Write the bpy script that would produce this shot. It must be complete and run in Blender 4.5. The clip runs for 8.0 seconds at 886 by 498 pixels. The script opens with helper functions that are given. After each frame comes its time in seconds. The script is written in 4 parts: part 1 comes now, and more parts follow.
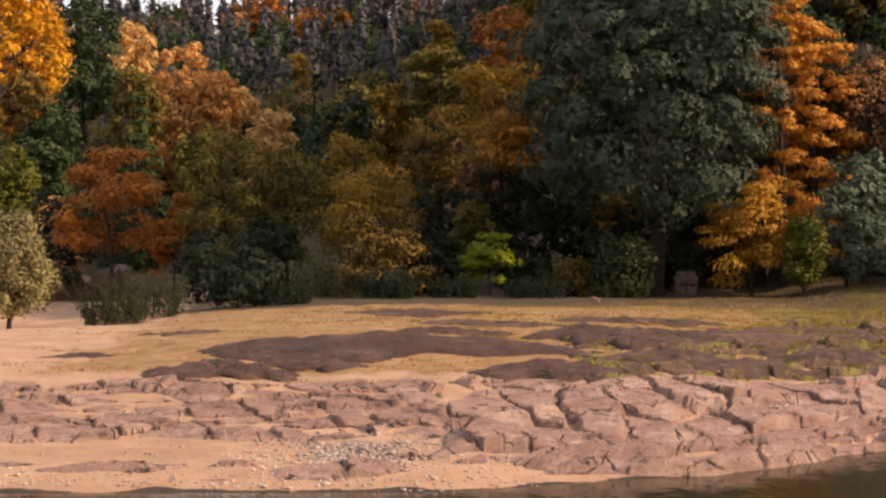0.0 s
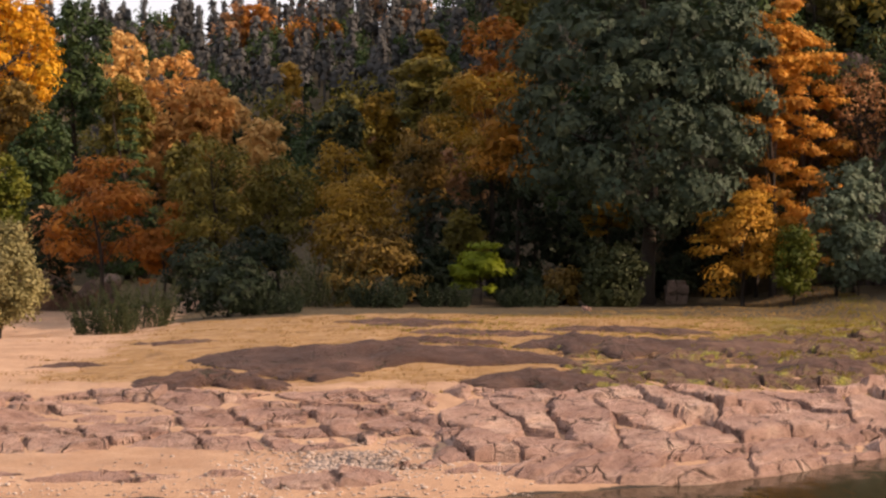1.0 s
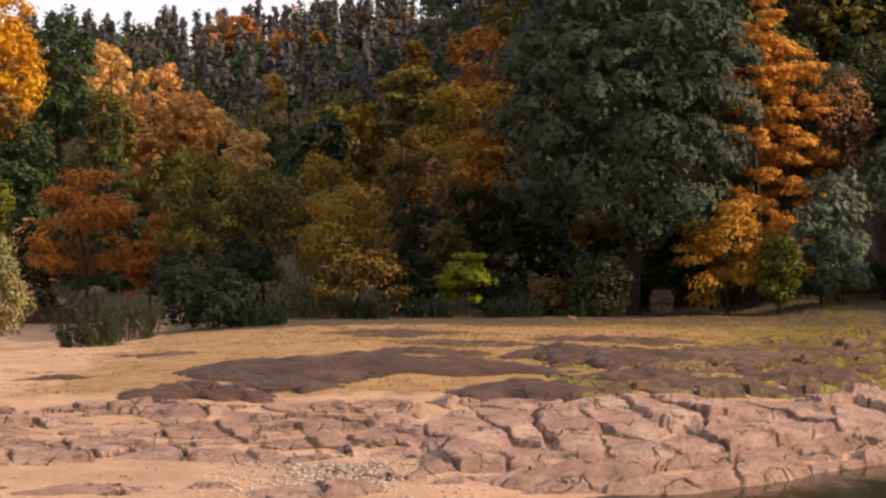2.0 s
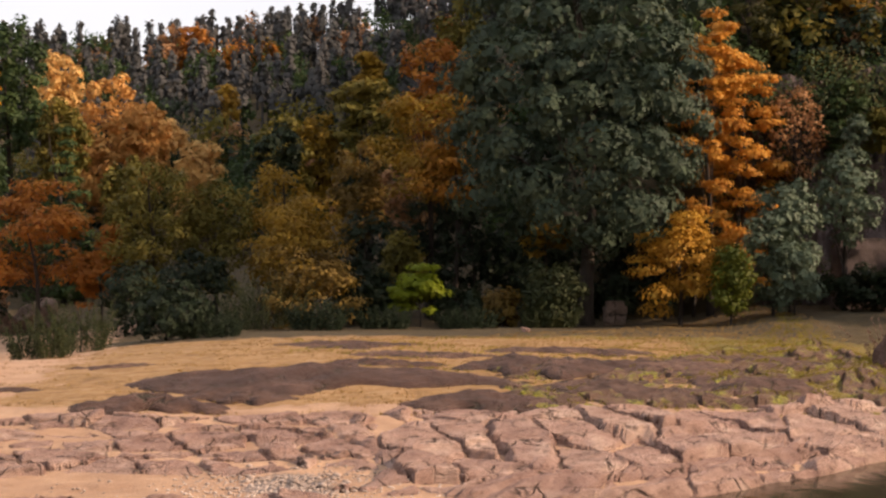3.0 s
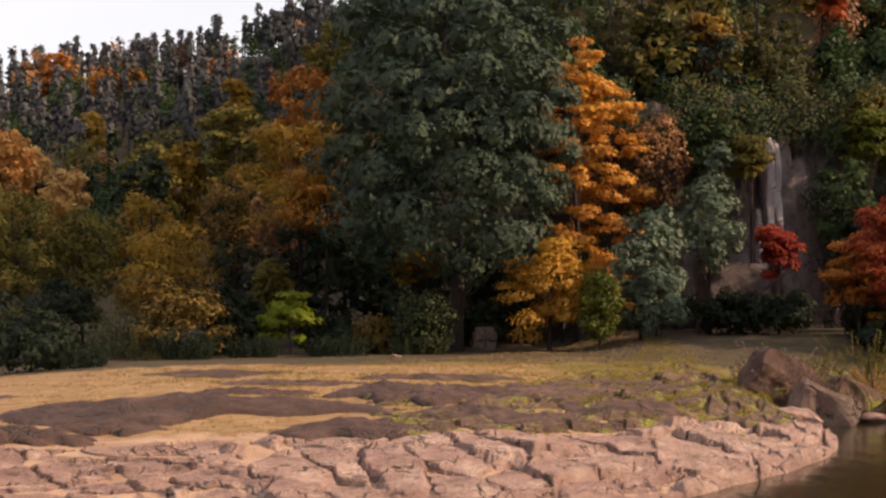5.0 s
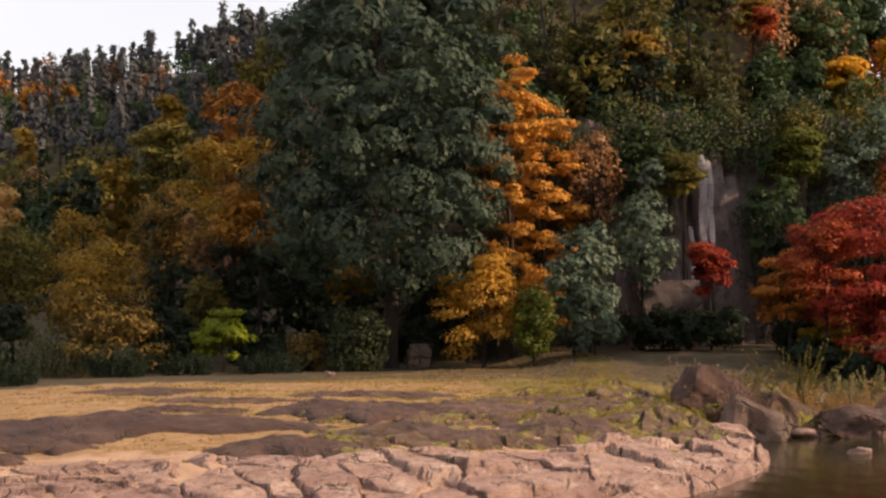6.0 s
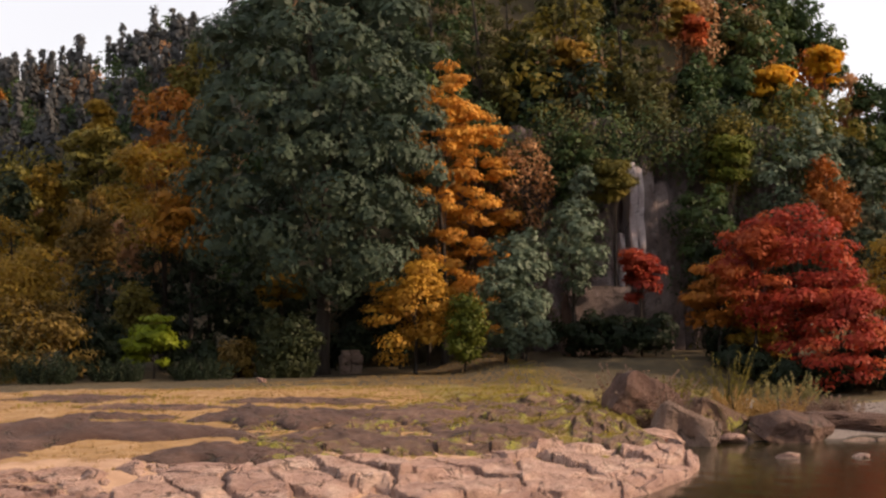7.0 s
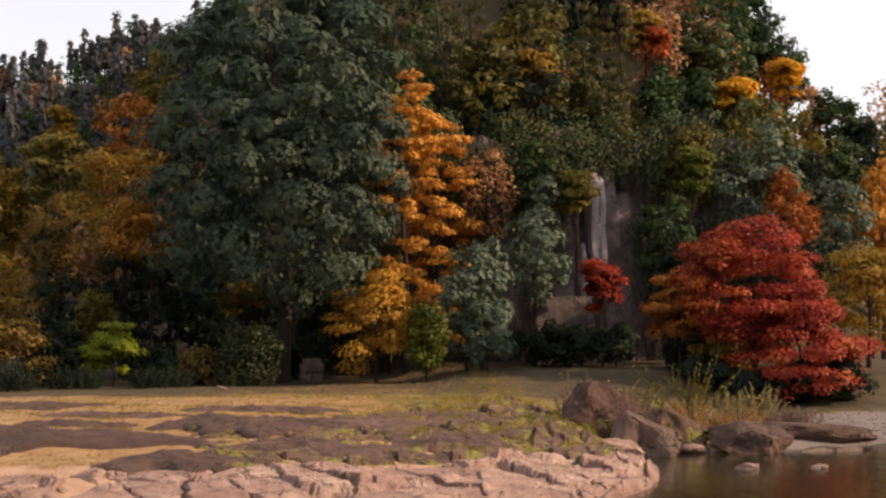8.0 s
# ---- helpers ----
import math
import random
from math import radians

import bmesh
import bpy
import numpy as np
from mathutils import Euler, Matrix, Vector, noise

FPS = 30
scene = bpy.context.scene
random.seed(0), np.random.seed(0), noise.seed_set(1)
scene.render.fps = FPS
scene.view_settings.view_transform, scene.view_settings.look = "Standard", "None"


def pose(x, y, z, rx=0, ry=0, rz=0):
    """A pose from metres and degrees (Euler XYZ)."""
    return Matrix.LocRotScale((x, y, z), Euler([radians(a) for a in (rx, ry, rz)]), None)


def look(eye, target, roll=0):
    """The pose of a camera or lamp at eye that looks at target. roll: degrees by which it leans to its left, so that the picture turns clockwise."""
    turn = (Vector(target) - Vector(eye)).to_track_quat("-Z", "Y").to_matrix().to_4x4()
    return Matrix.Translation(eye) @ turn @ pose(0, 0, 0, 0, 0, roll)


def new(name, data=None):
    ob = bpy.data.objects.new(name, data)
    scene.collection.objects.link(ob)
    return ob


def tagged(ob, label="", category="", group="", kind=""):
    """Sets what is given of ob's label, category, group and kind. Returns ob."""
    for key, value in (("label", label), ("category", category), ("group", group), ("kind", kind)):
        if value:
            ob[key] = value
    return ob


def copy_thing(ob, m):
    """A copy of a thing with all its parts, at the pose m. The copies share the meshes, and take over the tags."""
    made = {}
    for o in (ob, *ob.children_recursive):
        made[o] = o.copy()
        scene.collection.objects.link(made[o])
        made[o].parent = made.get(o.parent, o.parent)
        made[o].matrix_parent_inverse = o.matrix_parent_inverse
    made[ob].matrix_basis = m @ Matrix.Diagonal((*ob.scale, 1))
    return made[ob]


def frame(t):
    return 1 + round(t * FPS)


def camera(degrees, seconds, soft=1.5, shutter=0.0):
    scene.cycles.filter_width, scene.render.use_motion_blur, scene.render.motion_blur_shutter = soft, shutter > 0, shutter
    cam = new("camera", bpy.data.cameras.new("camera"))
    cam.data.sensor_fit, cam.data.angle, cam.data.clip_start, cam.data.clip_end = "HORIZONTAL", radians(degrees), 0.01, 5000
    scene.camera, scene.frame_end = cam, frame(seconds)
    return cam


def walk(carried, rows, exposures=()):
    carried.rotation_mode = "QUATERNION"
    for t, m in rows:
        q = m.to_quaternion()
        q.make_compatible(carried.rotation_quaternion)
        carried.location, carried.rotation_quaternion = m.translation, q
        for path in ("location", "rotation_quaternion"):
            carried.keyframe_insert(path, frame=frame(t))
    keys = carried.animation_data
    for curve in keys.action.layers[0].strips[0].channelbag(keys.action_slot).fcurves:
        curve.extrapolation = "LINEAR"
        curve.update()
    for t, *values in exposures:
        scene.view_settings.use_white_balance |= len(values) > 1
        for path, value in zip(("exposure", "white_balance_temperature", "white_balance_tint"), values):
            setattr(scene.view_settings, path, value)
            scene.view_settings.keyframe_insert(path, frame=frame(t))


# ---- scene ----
cam = camera(30.0, 8.0, soft=2.4)
EYE, TILT, LEAN = 5.0, -0.8, -0.3
# the camera stands on the near bank and turns: seconds, yaw, pitch, roll
ROWS = [
    (0, 0.000, 0.000, -0.000),
    (0.5, -0.154, 0.114, 0.068),
    (1, -0.319, 0.320, 0.041),
    (2.5, -1.411, 0.865, 0.418),
    (3, -2.427, 1.070, 0.349),
    (3.5, -3.496, 1.291, 0.591),
    (4, -4.608, 1.502, 0.796),
    (4.5, -5.797, 1.680, 0.868),
    (6, -9.198, 2.506, 0.966),
    (6.5, -10.465, 2.606, 1.085),
    (7, -11.553, 2.681, 0.987),
    (7.5, -12.237, 2.809, 0.886),
    (8, -12.895, 2.977, 0.634),
]
EXPOSURES = [(0.0, 0.14, 6600, 15), (4.0, 0.14, 6500, 11), (8.0, 0.14, 6500, 11)]
walk(cam, [(t, pose(0, 0, EYE, TILT, LEAN, 0) @ pose(0, 0, 0, 90 + pitch, roll, yaw)) for t, yaw, pitch, roll in ROWS], EXPOSURES)

# ---- light: low autumn sun from the right, a pale sky ----
SUN = Vector((0.87, -0.21, 0.42)).normalized()
world = bpy.data.worlds.new("world")
scene.world = world
world.use_nodes = True
wn = world.node_tree.nodes
sky = wn.new("ShaderNodeTexSky")
sky.sky_type, sky.sun_disc = "NISHITA", False
sky.sun_elevation, sky.sun_rotation = math.asin(SUN.z), math.atan2(SUN.x, SUN.y)
sky.air_density, sky.dust_density, sky.ozone_density = 1.0, 3.0, 0.6
wn["Background"].inputs["Strength"].default_value = 0.12
# thin high cloud whitens the blue
cloud = wn.new("ShaderNodeTexNoise")
cloud.inputs["Scale"].default_value, cloud.inputs["Detail"].default_value = 2.2, 5.0
veil = wn.new("ShaderNodeMapRange")
veil.inputs["From Min"].default_value, veil.inputs["From Max"].default_value = 0.3, 0.75
veil.inputs["To Min"].default_value, veil.inputs["To Max"].default_value = 0.72, 0.97
mixed = wn.new("ShaderNodeMix")
mixed.data_type = "RGBA"
haze = wn.new("ShaderNodeValToRGB")
haze.color_ramp.elements[0].position, haze.color_ramp.elements[0].color = 0.0, (1.0, 0.97, 0.99, 1)
haze.color_ramp.elements[1].position, haze.color_ramp.elements[1].color = 0.75, (0.68, 0.66, 0.70, 1)
split = wn.new("ShaderNodeSeparateXYZ")
glow = wn.new("ShaderNodeVectorMath")
glow.operation = "SCALE"
glow.inputs["Scale"].default_value = 9.4
for a, b in ((wn.new("ShaderNodeTexCoord").outputs["Generated"], cloud.inputs["Vector"]), (cloud.outputs["Fac"], veil.inputs["Value"]), (veil.outputs["Result"], mixed.inputs["Factor"]),
             (wn["Texture Coordinate"].outputs["Generated"], split.inputs["Vector"]), (split.outputs["Z"], haze.inputs["Fac"]), (haze.outputs["Color"], glow.inputs[0]), (glow.outputs["Vector"], mixed.inputs["B"]),
             (sky.outputs["Color"], mixed.inputs["A"]), (mixed.outputs["Result"], wn["Background"].inputs["Color"])):
    world.node_tree.links.new(a, b)
lamp = bpy.data.lights.new("sun", "SUN")
lamp.energy, lamp.angle, lamp.color = 5.5, radians(1.0), (1.0, 0.72, 0.50)
sun = new("sun", lamp)
sun.matrix_world = look(SUN * 200, (0, 0, 0))


# ---- materials ----
def material(name, rough=0.9):
    m = bpy.data.materials.new(name)
    m.use_nodes = True
    b = m.node_tree.nodes["Principled BSDF"]
    b.inputs["Roughness"].default_value = rough
    return m, m.node_tree.nodes, m.node_tree.links, b


def ramp(n, l, source, stops):
    r = n.new("ShaderNodeValToRGB")
    e = r.color_ramp.elements
    while len(e) < len(stops):
        e.new(0.5)
    for k, (at, c) in zip(e, stops):
        k.position, k.color = at, (*c, 1)
    l.new(source, r.inputs["Fac"])
    return r.outputs["Color"]


def noise_out(n, l, scale, detail=5.0, rough=0.6, stretch=None, coords="Object", distort=0.0):
    t = n.new("ShaderNodeTexNoise")
    t.inputs["Scale"].default_value, t.inputs["Detail"].default_value = scale, detail
    t.inputs["Roughness"].default_value, t.inputs["Distortion"].default_value = rough, distort
    c = n.new("ShaderNodeTexCoord").outputs[coords]
    if stretch:
        mp = n.new("ShaderNodeMapping")
        mp.inputs["Scale"].default_value = stretch
        l.new(c, mp.inputs["Vector"])
        c = mp.outputs["Vector"]
    l.new(c, t.inputs["Vector"])
    return t.outputs["Fac"]


def blend(n, l, fac, a, b, mode="MIX"):
    m = n.new("ShaderNodeMix")
    m.data_type, m.blend_type = "RGBA", mode
    for socket, v in ((m.inputs["Factor"], fac), (m.inputs["A"], a), (m.inputs["B"], b)):
        if isinstance(v, bpy.types.NodeSocket):
            l.new(v, socket)
        else:
            socket.default_value = v if isinstance(v, float) else (*v, 1)
    return m.outputs["Result"]


def bumped(n, l, b, height, strength, distance):
    k = n.new("ShaderNodeBump")
    k.inputs["Strength"].default_value, k.inputs["Distance"].default_value = strength, distance
    l.new(height, k.inputs["Height"])
    l.new(k.outputs["Normal"], b.inputs["Normal"])


def leaf(name, dark, mid, light, rough=0.6, through_light=0.3):
    """Leaves: colour wanders from clump to clump and from leaf to leaf; some light passes through."""
    m, n, l, b = material(name, rough)
    per = n.new("ShaderNodeNewGeometry").outputs["Random Per Island"]
    a = ramp(n, l, per, ((0.0, dark), (0.5, mid), (1.0, light)))
    c = ramp(n, l, noise_out(n, l, 0.42, 3.0), ((0.34, dark), (0.52, mid), (0.68, light)))
    col = blend(n, l, 0.74, a, c)
    l.new(col, b.inputs["Base Color"])
    b.inputs["Specular IOR Level"].default_value = 0.22
    tr = n.new("ShaderNodeBsdfTranslucent")
    l.new(col, tr.inputs["Color"])
    mix = n.new("ShaderNodeMixShader")
    mix.inputs["Fac"].default_value = through_light
    l.new(b.outputs["BSDF"], mix.inputs[1])
    l.new(tr.outputs["BSDF"], mix.inputs[2])
    l.new(mix.outputs["Shader"], n["Material Output"].inputs["Surface"])
    return m


golden = leaf("golden_leaves", (0.462, 0.220, 0.011), (0.682, 0.352, 0.017), (0.800, 0.495, 0.033))
evergreen = leaf("evergreen_leaves", (0.024, 0.044, 0.017), (0.050, 0.082, 0.026), (0.090, 0.128, 0.036))
olive = leaf("olive_leaves", (0.117, 0.078, 0.019), (0.182, 0.117, 0.026), (0.260, 0.169, 0.033))
russet = leaf("russet_leaves", (0.400, 0.190, 0.055), (0.620, 0.330, 0.095), (0.760, 0.460, 0.150))
lime = leaf("lime_leaves", (0.05, 0.07, 0.01), (0.11, 0.13, 0.015), (0.20, 0.19, 0.02))
# green darkened to near black: shade under the trees is put into the colour
deep_shade_green = leaf("deep_shade_green_leaves", (0.012, 0.021, 0.010), (0.022, 0.035, 0.016), (0.040, 0.054, 0.027))
rust_orange = leaf("rust_orange_leaves", (0.240, 0.085, 0.015), (0.400, 0.150, 0.022), (0.500, 0.220, 0.030))
willow_leaf = leaf("willow_leaves", (0.16, 0.14, 0.06), (0.27, 0.24, 0.10), (0.38, 0.33, 0.15))
moss_green = leaf("moss_leaves", (0.085, 0.078, 0.015), (0.155, 0.132, 0.024), (0.262, 0.195, 0.033))
reed = leaf("reed_leaves", (0.028, 0.038, 0.015), (0.050, 0.062, 0.023), (0.080, 0.086, 0.034))
amber = leaf("amber_leaves", (0.144, 0.094, 0.013), (0.288, 0.174, 0.018), (0.408, 0.246, 0.024))
bright_lime = leaf("bright_lime_leaves", (0.14, 0.18, 0.01), (0.22, 0.27, 0.012), (0.30, 0.33, 0.02))
dry_brush = leaf("dry_brush_leaves", (0.12, 0.075, 0.055), (0.22, 0.145, 0.11), (0.34, 0.24, 0.185))
ochre = leaf("ochre_leaves", (0.40, 0.17, 0.028), (0.60, 0.29, 0.045), (0.70, 0.39, 0.065))
brown_leaf = leaf("brown_leaves", (0.220, 0.120, 0.055), (0.410, 0.215, 0.100), (0.600, 0.345, 0.150))
glossy_leaf = leaf("glossy_evergreen_leaves", (0.031, 0.050, 0.031), (0.051, 0.076, 0.046), (0.080, 0.110, 0.067), 0.6, 0.12)
# paler than glossy_leaf: silvery highlights of lit leaves are put into the colour
highlit_leaf = leaf("highlit_evergreen_leaves", (0.070, 0.100, 0.062), (0.118, 0.155, 0.096), (0.185, 0.225, 0.150), 0.55, 0.12)
honey = leaf("honey_leaves", (0.32, 0.16, 0.02), (0.48, 0.26, 0.03), (0.56, 0.36, 0.05))
# darker copy of the pebble colours: the bar's shade is put into the colour
shaded_gravel = leaf("shaded_gravel", (0.12, 0.095, 0.085), (0.23, 0.19, 0.17), (0.42, 0.36, 0.32), 0.85, 0.0)
peach = leaf("peach_leaves", (0.46, 0.26, 0.085), (0.68, 0.42, 0.14), (0.80, 0.55, 0.21))
# ochre leaves toned down; forest shade is put into the colour
shaded_ochre = leaf("shaded_ochre_leaves", (0.22, 0.10, 0.016), (0.38, 0.18, 0.022), (0.50, 0.26, 0.032))
scarlet = leaf("scarlet_leaves", (0.26, 0.045, 0.016), (0.42, 0.085, 0.022), (0.50, 0.15, 0.030))
olive_gold = leaf("olive_gold_leaves", (0.20, 0.12, 0.020), (0.34, 0.20, 0.026), (0.46, 0.29, 0.034))
cedar_green = leaf("cedar_needles", (0.030, 0.032, 0.010), (0.055, 0.055, 0.016), (0.090, 0.082, 0.024))
cedar_olive = leaf("olive_cedar_needles", (0.050, 0.050, 0.014), (0.085, 0.080, 0.020), (0.135, 0.118, 0.028))
crimson = leaf("crimson_leaves", (0.16, 0.018, 0.014), (0.36, 0.040, 0.020), (0.46, 0.13, 0.028))
flame = leaf("flame_leaves", (0.20, 0.055, 0.012), (0.34, 0.10, 0.016), (0.42, 0.16, 0.022))
# needles lightened and greyed: distance haze is put into their colour
hazy_pine = leaf("hazy_pine_needles", (0.056, 0.056, 0.055), (0.074, 0.074, 0.071), (0.096, 0.094, 0.090), 0.7, 0.15)
straw = leaf("dry_grass_blades", (0.216, 0.135, 0.050), (0.378, 0.243, 0.090), (0.504, 0.342, 0.144), 0.7, 0.35)
turf = leaf("green_grass_blades", (0.15, 0.125, 0.02), (0.29, 0.235, 0.034), (0.42, 0.33, 0.055), 0.7, 0.35)


def make_bark():
    m, n, l, b = material("bark", 0.95)
    f = noise_out(n, l, 6.0, 6.0, 0.7, (1, 1, 0.2))
    l.new(ramp(n, l, f, ((0.3, (0.016, 0.012, 0.009)), (0.7, (0.052, 0.039, 0.030)))), b.inputs["Base Color"])
    bumped(n, l, b, f, 0.8, 0.03)
    return m


def make_stone(name, dark, mid, light, stain, stain_at, grain=2.2, moss=0.0):
    """Weathered rock: broad tints, dark lichen stains, pitted grain."""
    m, n, l, b = material(name, 0.92)
    base = ramp(n, l, noise_out(n, l, 0.55, 6.0, 0.62, None, "Object", 0.6), ((0.3, dark), (0.5, mid), (0.72, light)))
    fine = noise_out(n, l, 9.0, 6.0, 0.7)
    base = blend(n, l, 0.55, base, ramp(n, l, fine, ((0.25, (0.45, 0.45, 0.45)), (0.75, (1.0, 1.0, 1.0)))), "MULTIPLY")
    pits = noise_out(n, l, 26.0, 5.0, 0.75, (1, 1, 1.6))
    base = blend(n, l, 0.5, base, ramp(n, l, pits, ((0.36, (0.38, 0.34, 0.34)), (0.5, (0.95, 0.95, 0.95)), (0.68, (1.0, 1.0, 1.0)))), "MULTIPLY")
    rnd = n.new("ShaderNodeObjectInfo").outputs["Random"]
    base = blend(n, l, 0.55, base, ramp(n, l, rnd, ((0.0, (0.62, 0.54, 0.57)), (0.5, (0.92, 0.86, 0.86)), (1.0, (1.0, 1.0, 1.0)))), "MULTIPLY")
    patch = ramp(n, l, noise_out(n, l, grain, 7.0, 0.7, (1, 1, 2.5), "Object", 0.4), ((stain_at, (0, 0, 0)), (stain_at + 0.14, (0.9, 0.9, 0.9))))
    col = blend(n, l, patch, base, stain)
    if moss:
        col = blend(n, l, ramp(n, l, noise_out(n, l, 0.75, 8.0, 0.74, None, "Object", 0.5), ((moss, (0, 0, 0)), (moss + 0.07, (1, 1, 1)))), col,
                    ramp(n, l, noise_out(n, l, 5.0, 4.0), ((0.35, (0.13, 0.115, 0.02)), (0.65, (0.36, 0.34, 0.04)))))
    # hairline joints in the rock
    warp = n.new("ShaderNodeVectorMath")
    warp.operation = "MULTIPLY_ADD"
    turb = n.new("ShaderNodeTexNoise")
    turb.inputs["Scale"].default_value, turb.inputs["Detail"].default_value = 1.4, 4.0
    geo = n.new("ShaderNodeNewGeometry")
    l.new(geo.outputs["Position"], turb.inputs["Vector"])
    l.new(turb.outputs["Color"], warp.inputs[0])
    warp.inputs[1].default_value = (0.9, 0.9, 0.9)
    l.new(geo.outputs["Position"], warp.inputs[2])
    vor = n.new("ShaderNodeTexVoronoi")
    vor.feature = "DISTANCE_TO_EDGE"
    vor.inputs["Scale"].default_value = 1.0
    skew = n.new("ShaderNodeMapping")
    skew.inputs["Rotation"].default_value, skew.inputs["Scale"].default_value = (0, 0, 0.4), (1.5, 0.6, 1.0)
    l.new(warp.outputs["Vector"], skew.inputs["Vector"])
    l.new(skew.outputs["Vector"], vor.inputs["Vector"])
    line = ramp(n, l, vor.outputs["Distance"], ((0.012, (1, 1, 1)), (0.05, (0, 0, 0))))
    broken = ramp(n, l, noise_out(n, l, 0.9, 3.0), ((0.50, (0, 0, 0)), (0.60, (1, 1, 1))))
    seam = blend(n, l, 1.0, line, broken, "MULTIPLY")
    col = blend(n, l, seam, col, stain)
    l.new(col, b.inputs["Base Color"])
    rough_height = noise_out(n, l, 3.5, 10.0, 0.76, (1, 1, 2.2))
    both = n.new("ShaderNodeMath")
    both.operation = "SUBTRACT"
    grit = n.new("ShaderNodeMath")
    grit.operation = "MULTIPLY_ADD"
    l.new(pits, grit.inputs[0])
    grit.inputs[1].default_value = 0.45
    l.new(rough_height, grit.inputs[2])
    l.new(grit.outputs[0], both.inputs[0])
    l.new(seam, both.inputs[1])
    bumped(n, l, b, both.outputs[0], 1.0, 0.14)
    return m


def make_ground():
    """One sheet of sand, dry turf, gravel and leaf litter that also paints lawn shade, mixed by masks that the sheet
    carries.
    """
    m, n, l, b = material("ground", 0.95)

    def mask(name):
        a = n.new("ShaderNodeAttribute")
        a.attribute_name = name
        return a.outputs["Fac"]

    def edge(name, scale, lo=0.42, hi=0.58):
        add = n.new("ShaderNodeMath")
        add.operation = "ADD"
        l.new(mask(name), add.inputs[0])
        sub = n.new("ShaderNodeMath")
        sub.operation = "MULTIPLY_ADD"
        l.new(noise_out(n, l, scale, 7.0, 0.68), sub.inputs[0])
        sub.inputs[1].default_value, sub.inputs[2].default_value = 1.1, -0.55
        l.new(sub.outputs[0], add.inputs[1])
        mr = n.new("ShaderNodeMapRange")
        mr.inputs["From Min"].default_value, mr.inputs["From Max"].default_value = lo, hi
        l.new(add.outputs[0], mr.inputs["Value"])
        return mr.outputs["Result"]

    fine = noise_out(n, l, 14.0, 6.0, 0.7)
    sand = ramp(n, l, noise_out(n, l, 0.7, 6.0, 0.6), ((0.3, (0.44, 0.262, 0.158)), (0.7, (0.63, 0.405, 0.252))))
    dry = ramp(n, l, noise_out(n, l, 1.3, 7.0, 0.7), ((0.28, (0.20, 0.105, 0.036)), (0.5, (0.38, 0.22, 0.085)), (0.75, (0.52, 0.335, 0.175))))
    green = ramp(n, l, noise_out(n, l, 1.7, 7.0, 0.7), ((0.3, (0.13, 0.095, 0.024)), (0.7, (0.30, 0.225, 0.05))))
    # leaf litter brown; it also stands in for shade on the lawn
    litter_shade = ramp(n, l, noise_out(n, l, 1.1, 7.0, 0.7), ((0.3, (0.040, 0.028, 0.011)), (0.7, (0.115, 0.080, 0.030))))
    # gravel tone lowered so that the bar's shade is in the colour
    stones = ramp(n, l, noise_out(n, l, 8.0, 4.0, 0.8), ((0.3, (0.13, 0.10, 0.085)), (0.7, (0.32, 0.265, 0.235))))
    wet = ramp(n, l, noise_out(n, l, 2.0, 4.0), ((0.3, (0.035, 0.026, 0.016)), (0.7, (0.075, 0.053, 0.034))))
    col = blend(n, l, edge("grass", 0.9), sand, dry)
    col = blend(n, l, edge("green", 1.1), col, green)
    col = blend(n, l, edge("gravel", 1.5), col, stones)
    col = blend(n, l, edge("litter_shade", 0.8), col, litter_shade)
    col = blend(n, l, edge("wet", 2.0), col, wet)
    col = blend(n, l, 0.5, col, ramp(n, l, fine, ((0.25, (0.5, 0.5, 0.5)), (0.75, (1.0, 1.0, 1.0)))), "MULTIPLY")
    l.new(col, b.inputs["Base Color"])
    bumped(n, l, b, noise_out(n, l, 5.0, 8.0, 0.75), 0.7, 0.08)
    return m


def make_water():
    m, n, l, b = material("river_water", 0.10)
    b.inputs["Base Color"].default_value = (0.030, 0.026, 0.012, 1)
    b.inputs["IOR"].default_value = 1.33
    bumped(n, l, b, noise_out(n, l, 1.1, 4.0, 0.6, (1.0, 0.45, 1)), 0.35, 0.10)
    return m


bark = make_bark()
pink_rock = make_stone("pink_bedrock", (0.36, 0.215, 0.17), (0.60, 0.395, 0.31), (0.86, 0.64, 0.51), (0.10, 0.060, 0.045), 0.545)
brown_rock = make_stone("brown_lichened_rock", (0.090, 0.047, 0.034), (0.150, 0.082, 0.058), (0.29, 0.17, 0.115), (0.05, 0.036, 0.020), 0.60)
mossy_rock = make_stone("mossy_brown_rock", (0.105, 0.056, 0.036), (0.20, 0.118, 0.076), (0.44, 0.29, 0.18), (0.055, 0.038, 0.020), 0.57, 3.2, 0.515)
boulder_rock = make_stone("boulder_rock", (0.18, 0.12, 0.09), (0.33, 0.235, 0.18), (0.54, 0.41, 0.32), (0.07, 0.05, 0.03), 0.58)
cliff_rock = make_stone("cliff_rock", (0.13, 0.10, 0.093), (0.23, 0.18, 0.168), (0.34, 0.282, 0.265), (0.04, 0.04, 0.025), 0.56, 1.0)
pale_rock = make_stone("pale_cliff_rock", (0.52, 0.45, 0.445), (0.72, 0.64, 0.635), (0.84, 0.77, 0.76), (0.16, 0.13, 0.12), 0.64, 1.2)
pebble_rock = leaf("pebbles", (0.28, 0.215, 0.175), (0.48, 0.39, 0.33), (0.72, 0.62, 0.55), 0.85, 0.0)
ground_mat, water_mat = make_ground(), make_water()


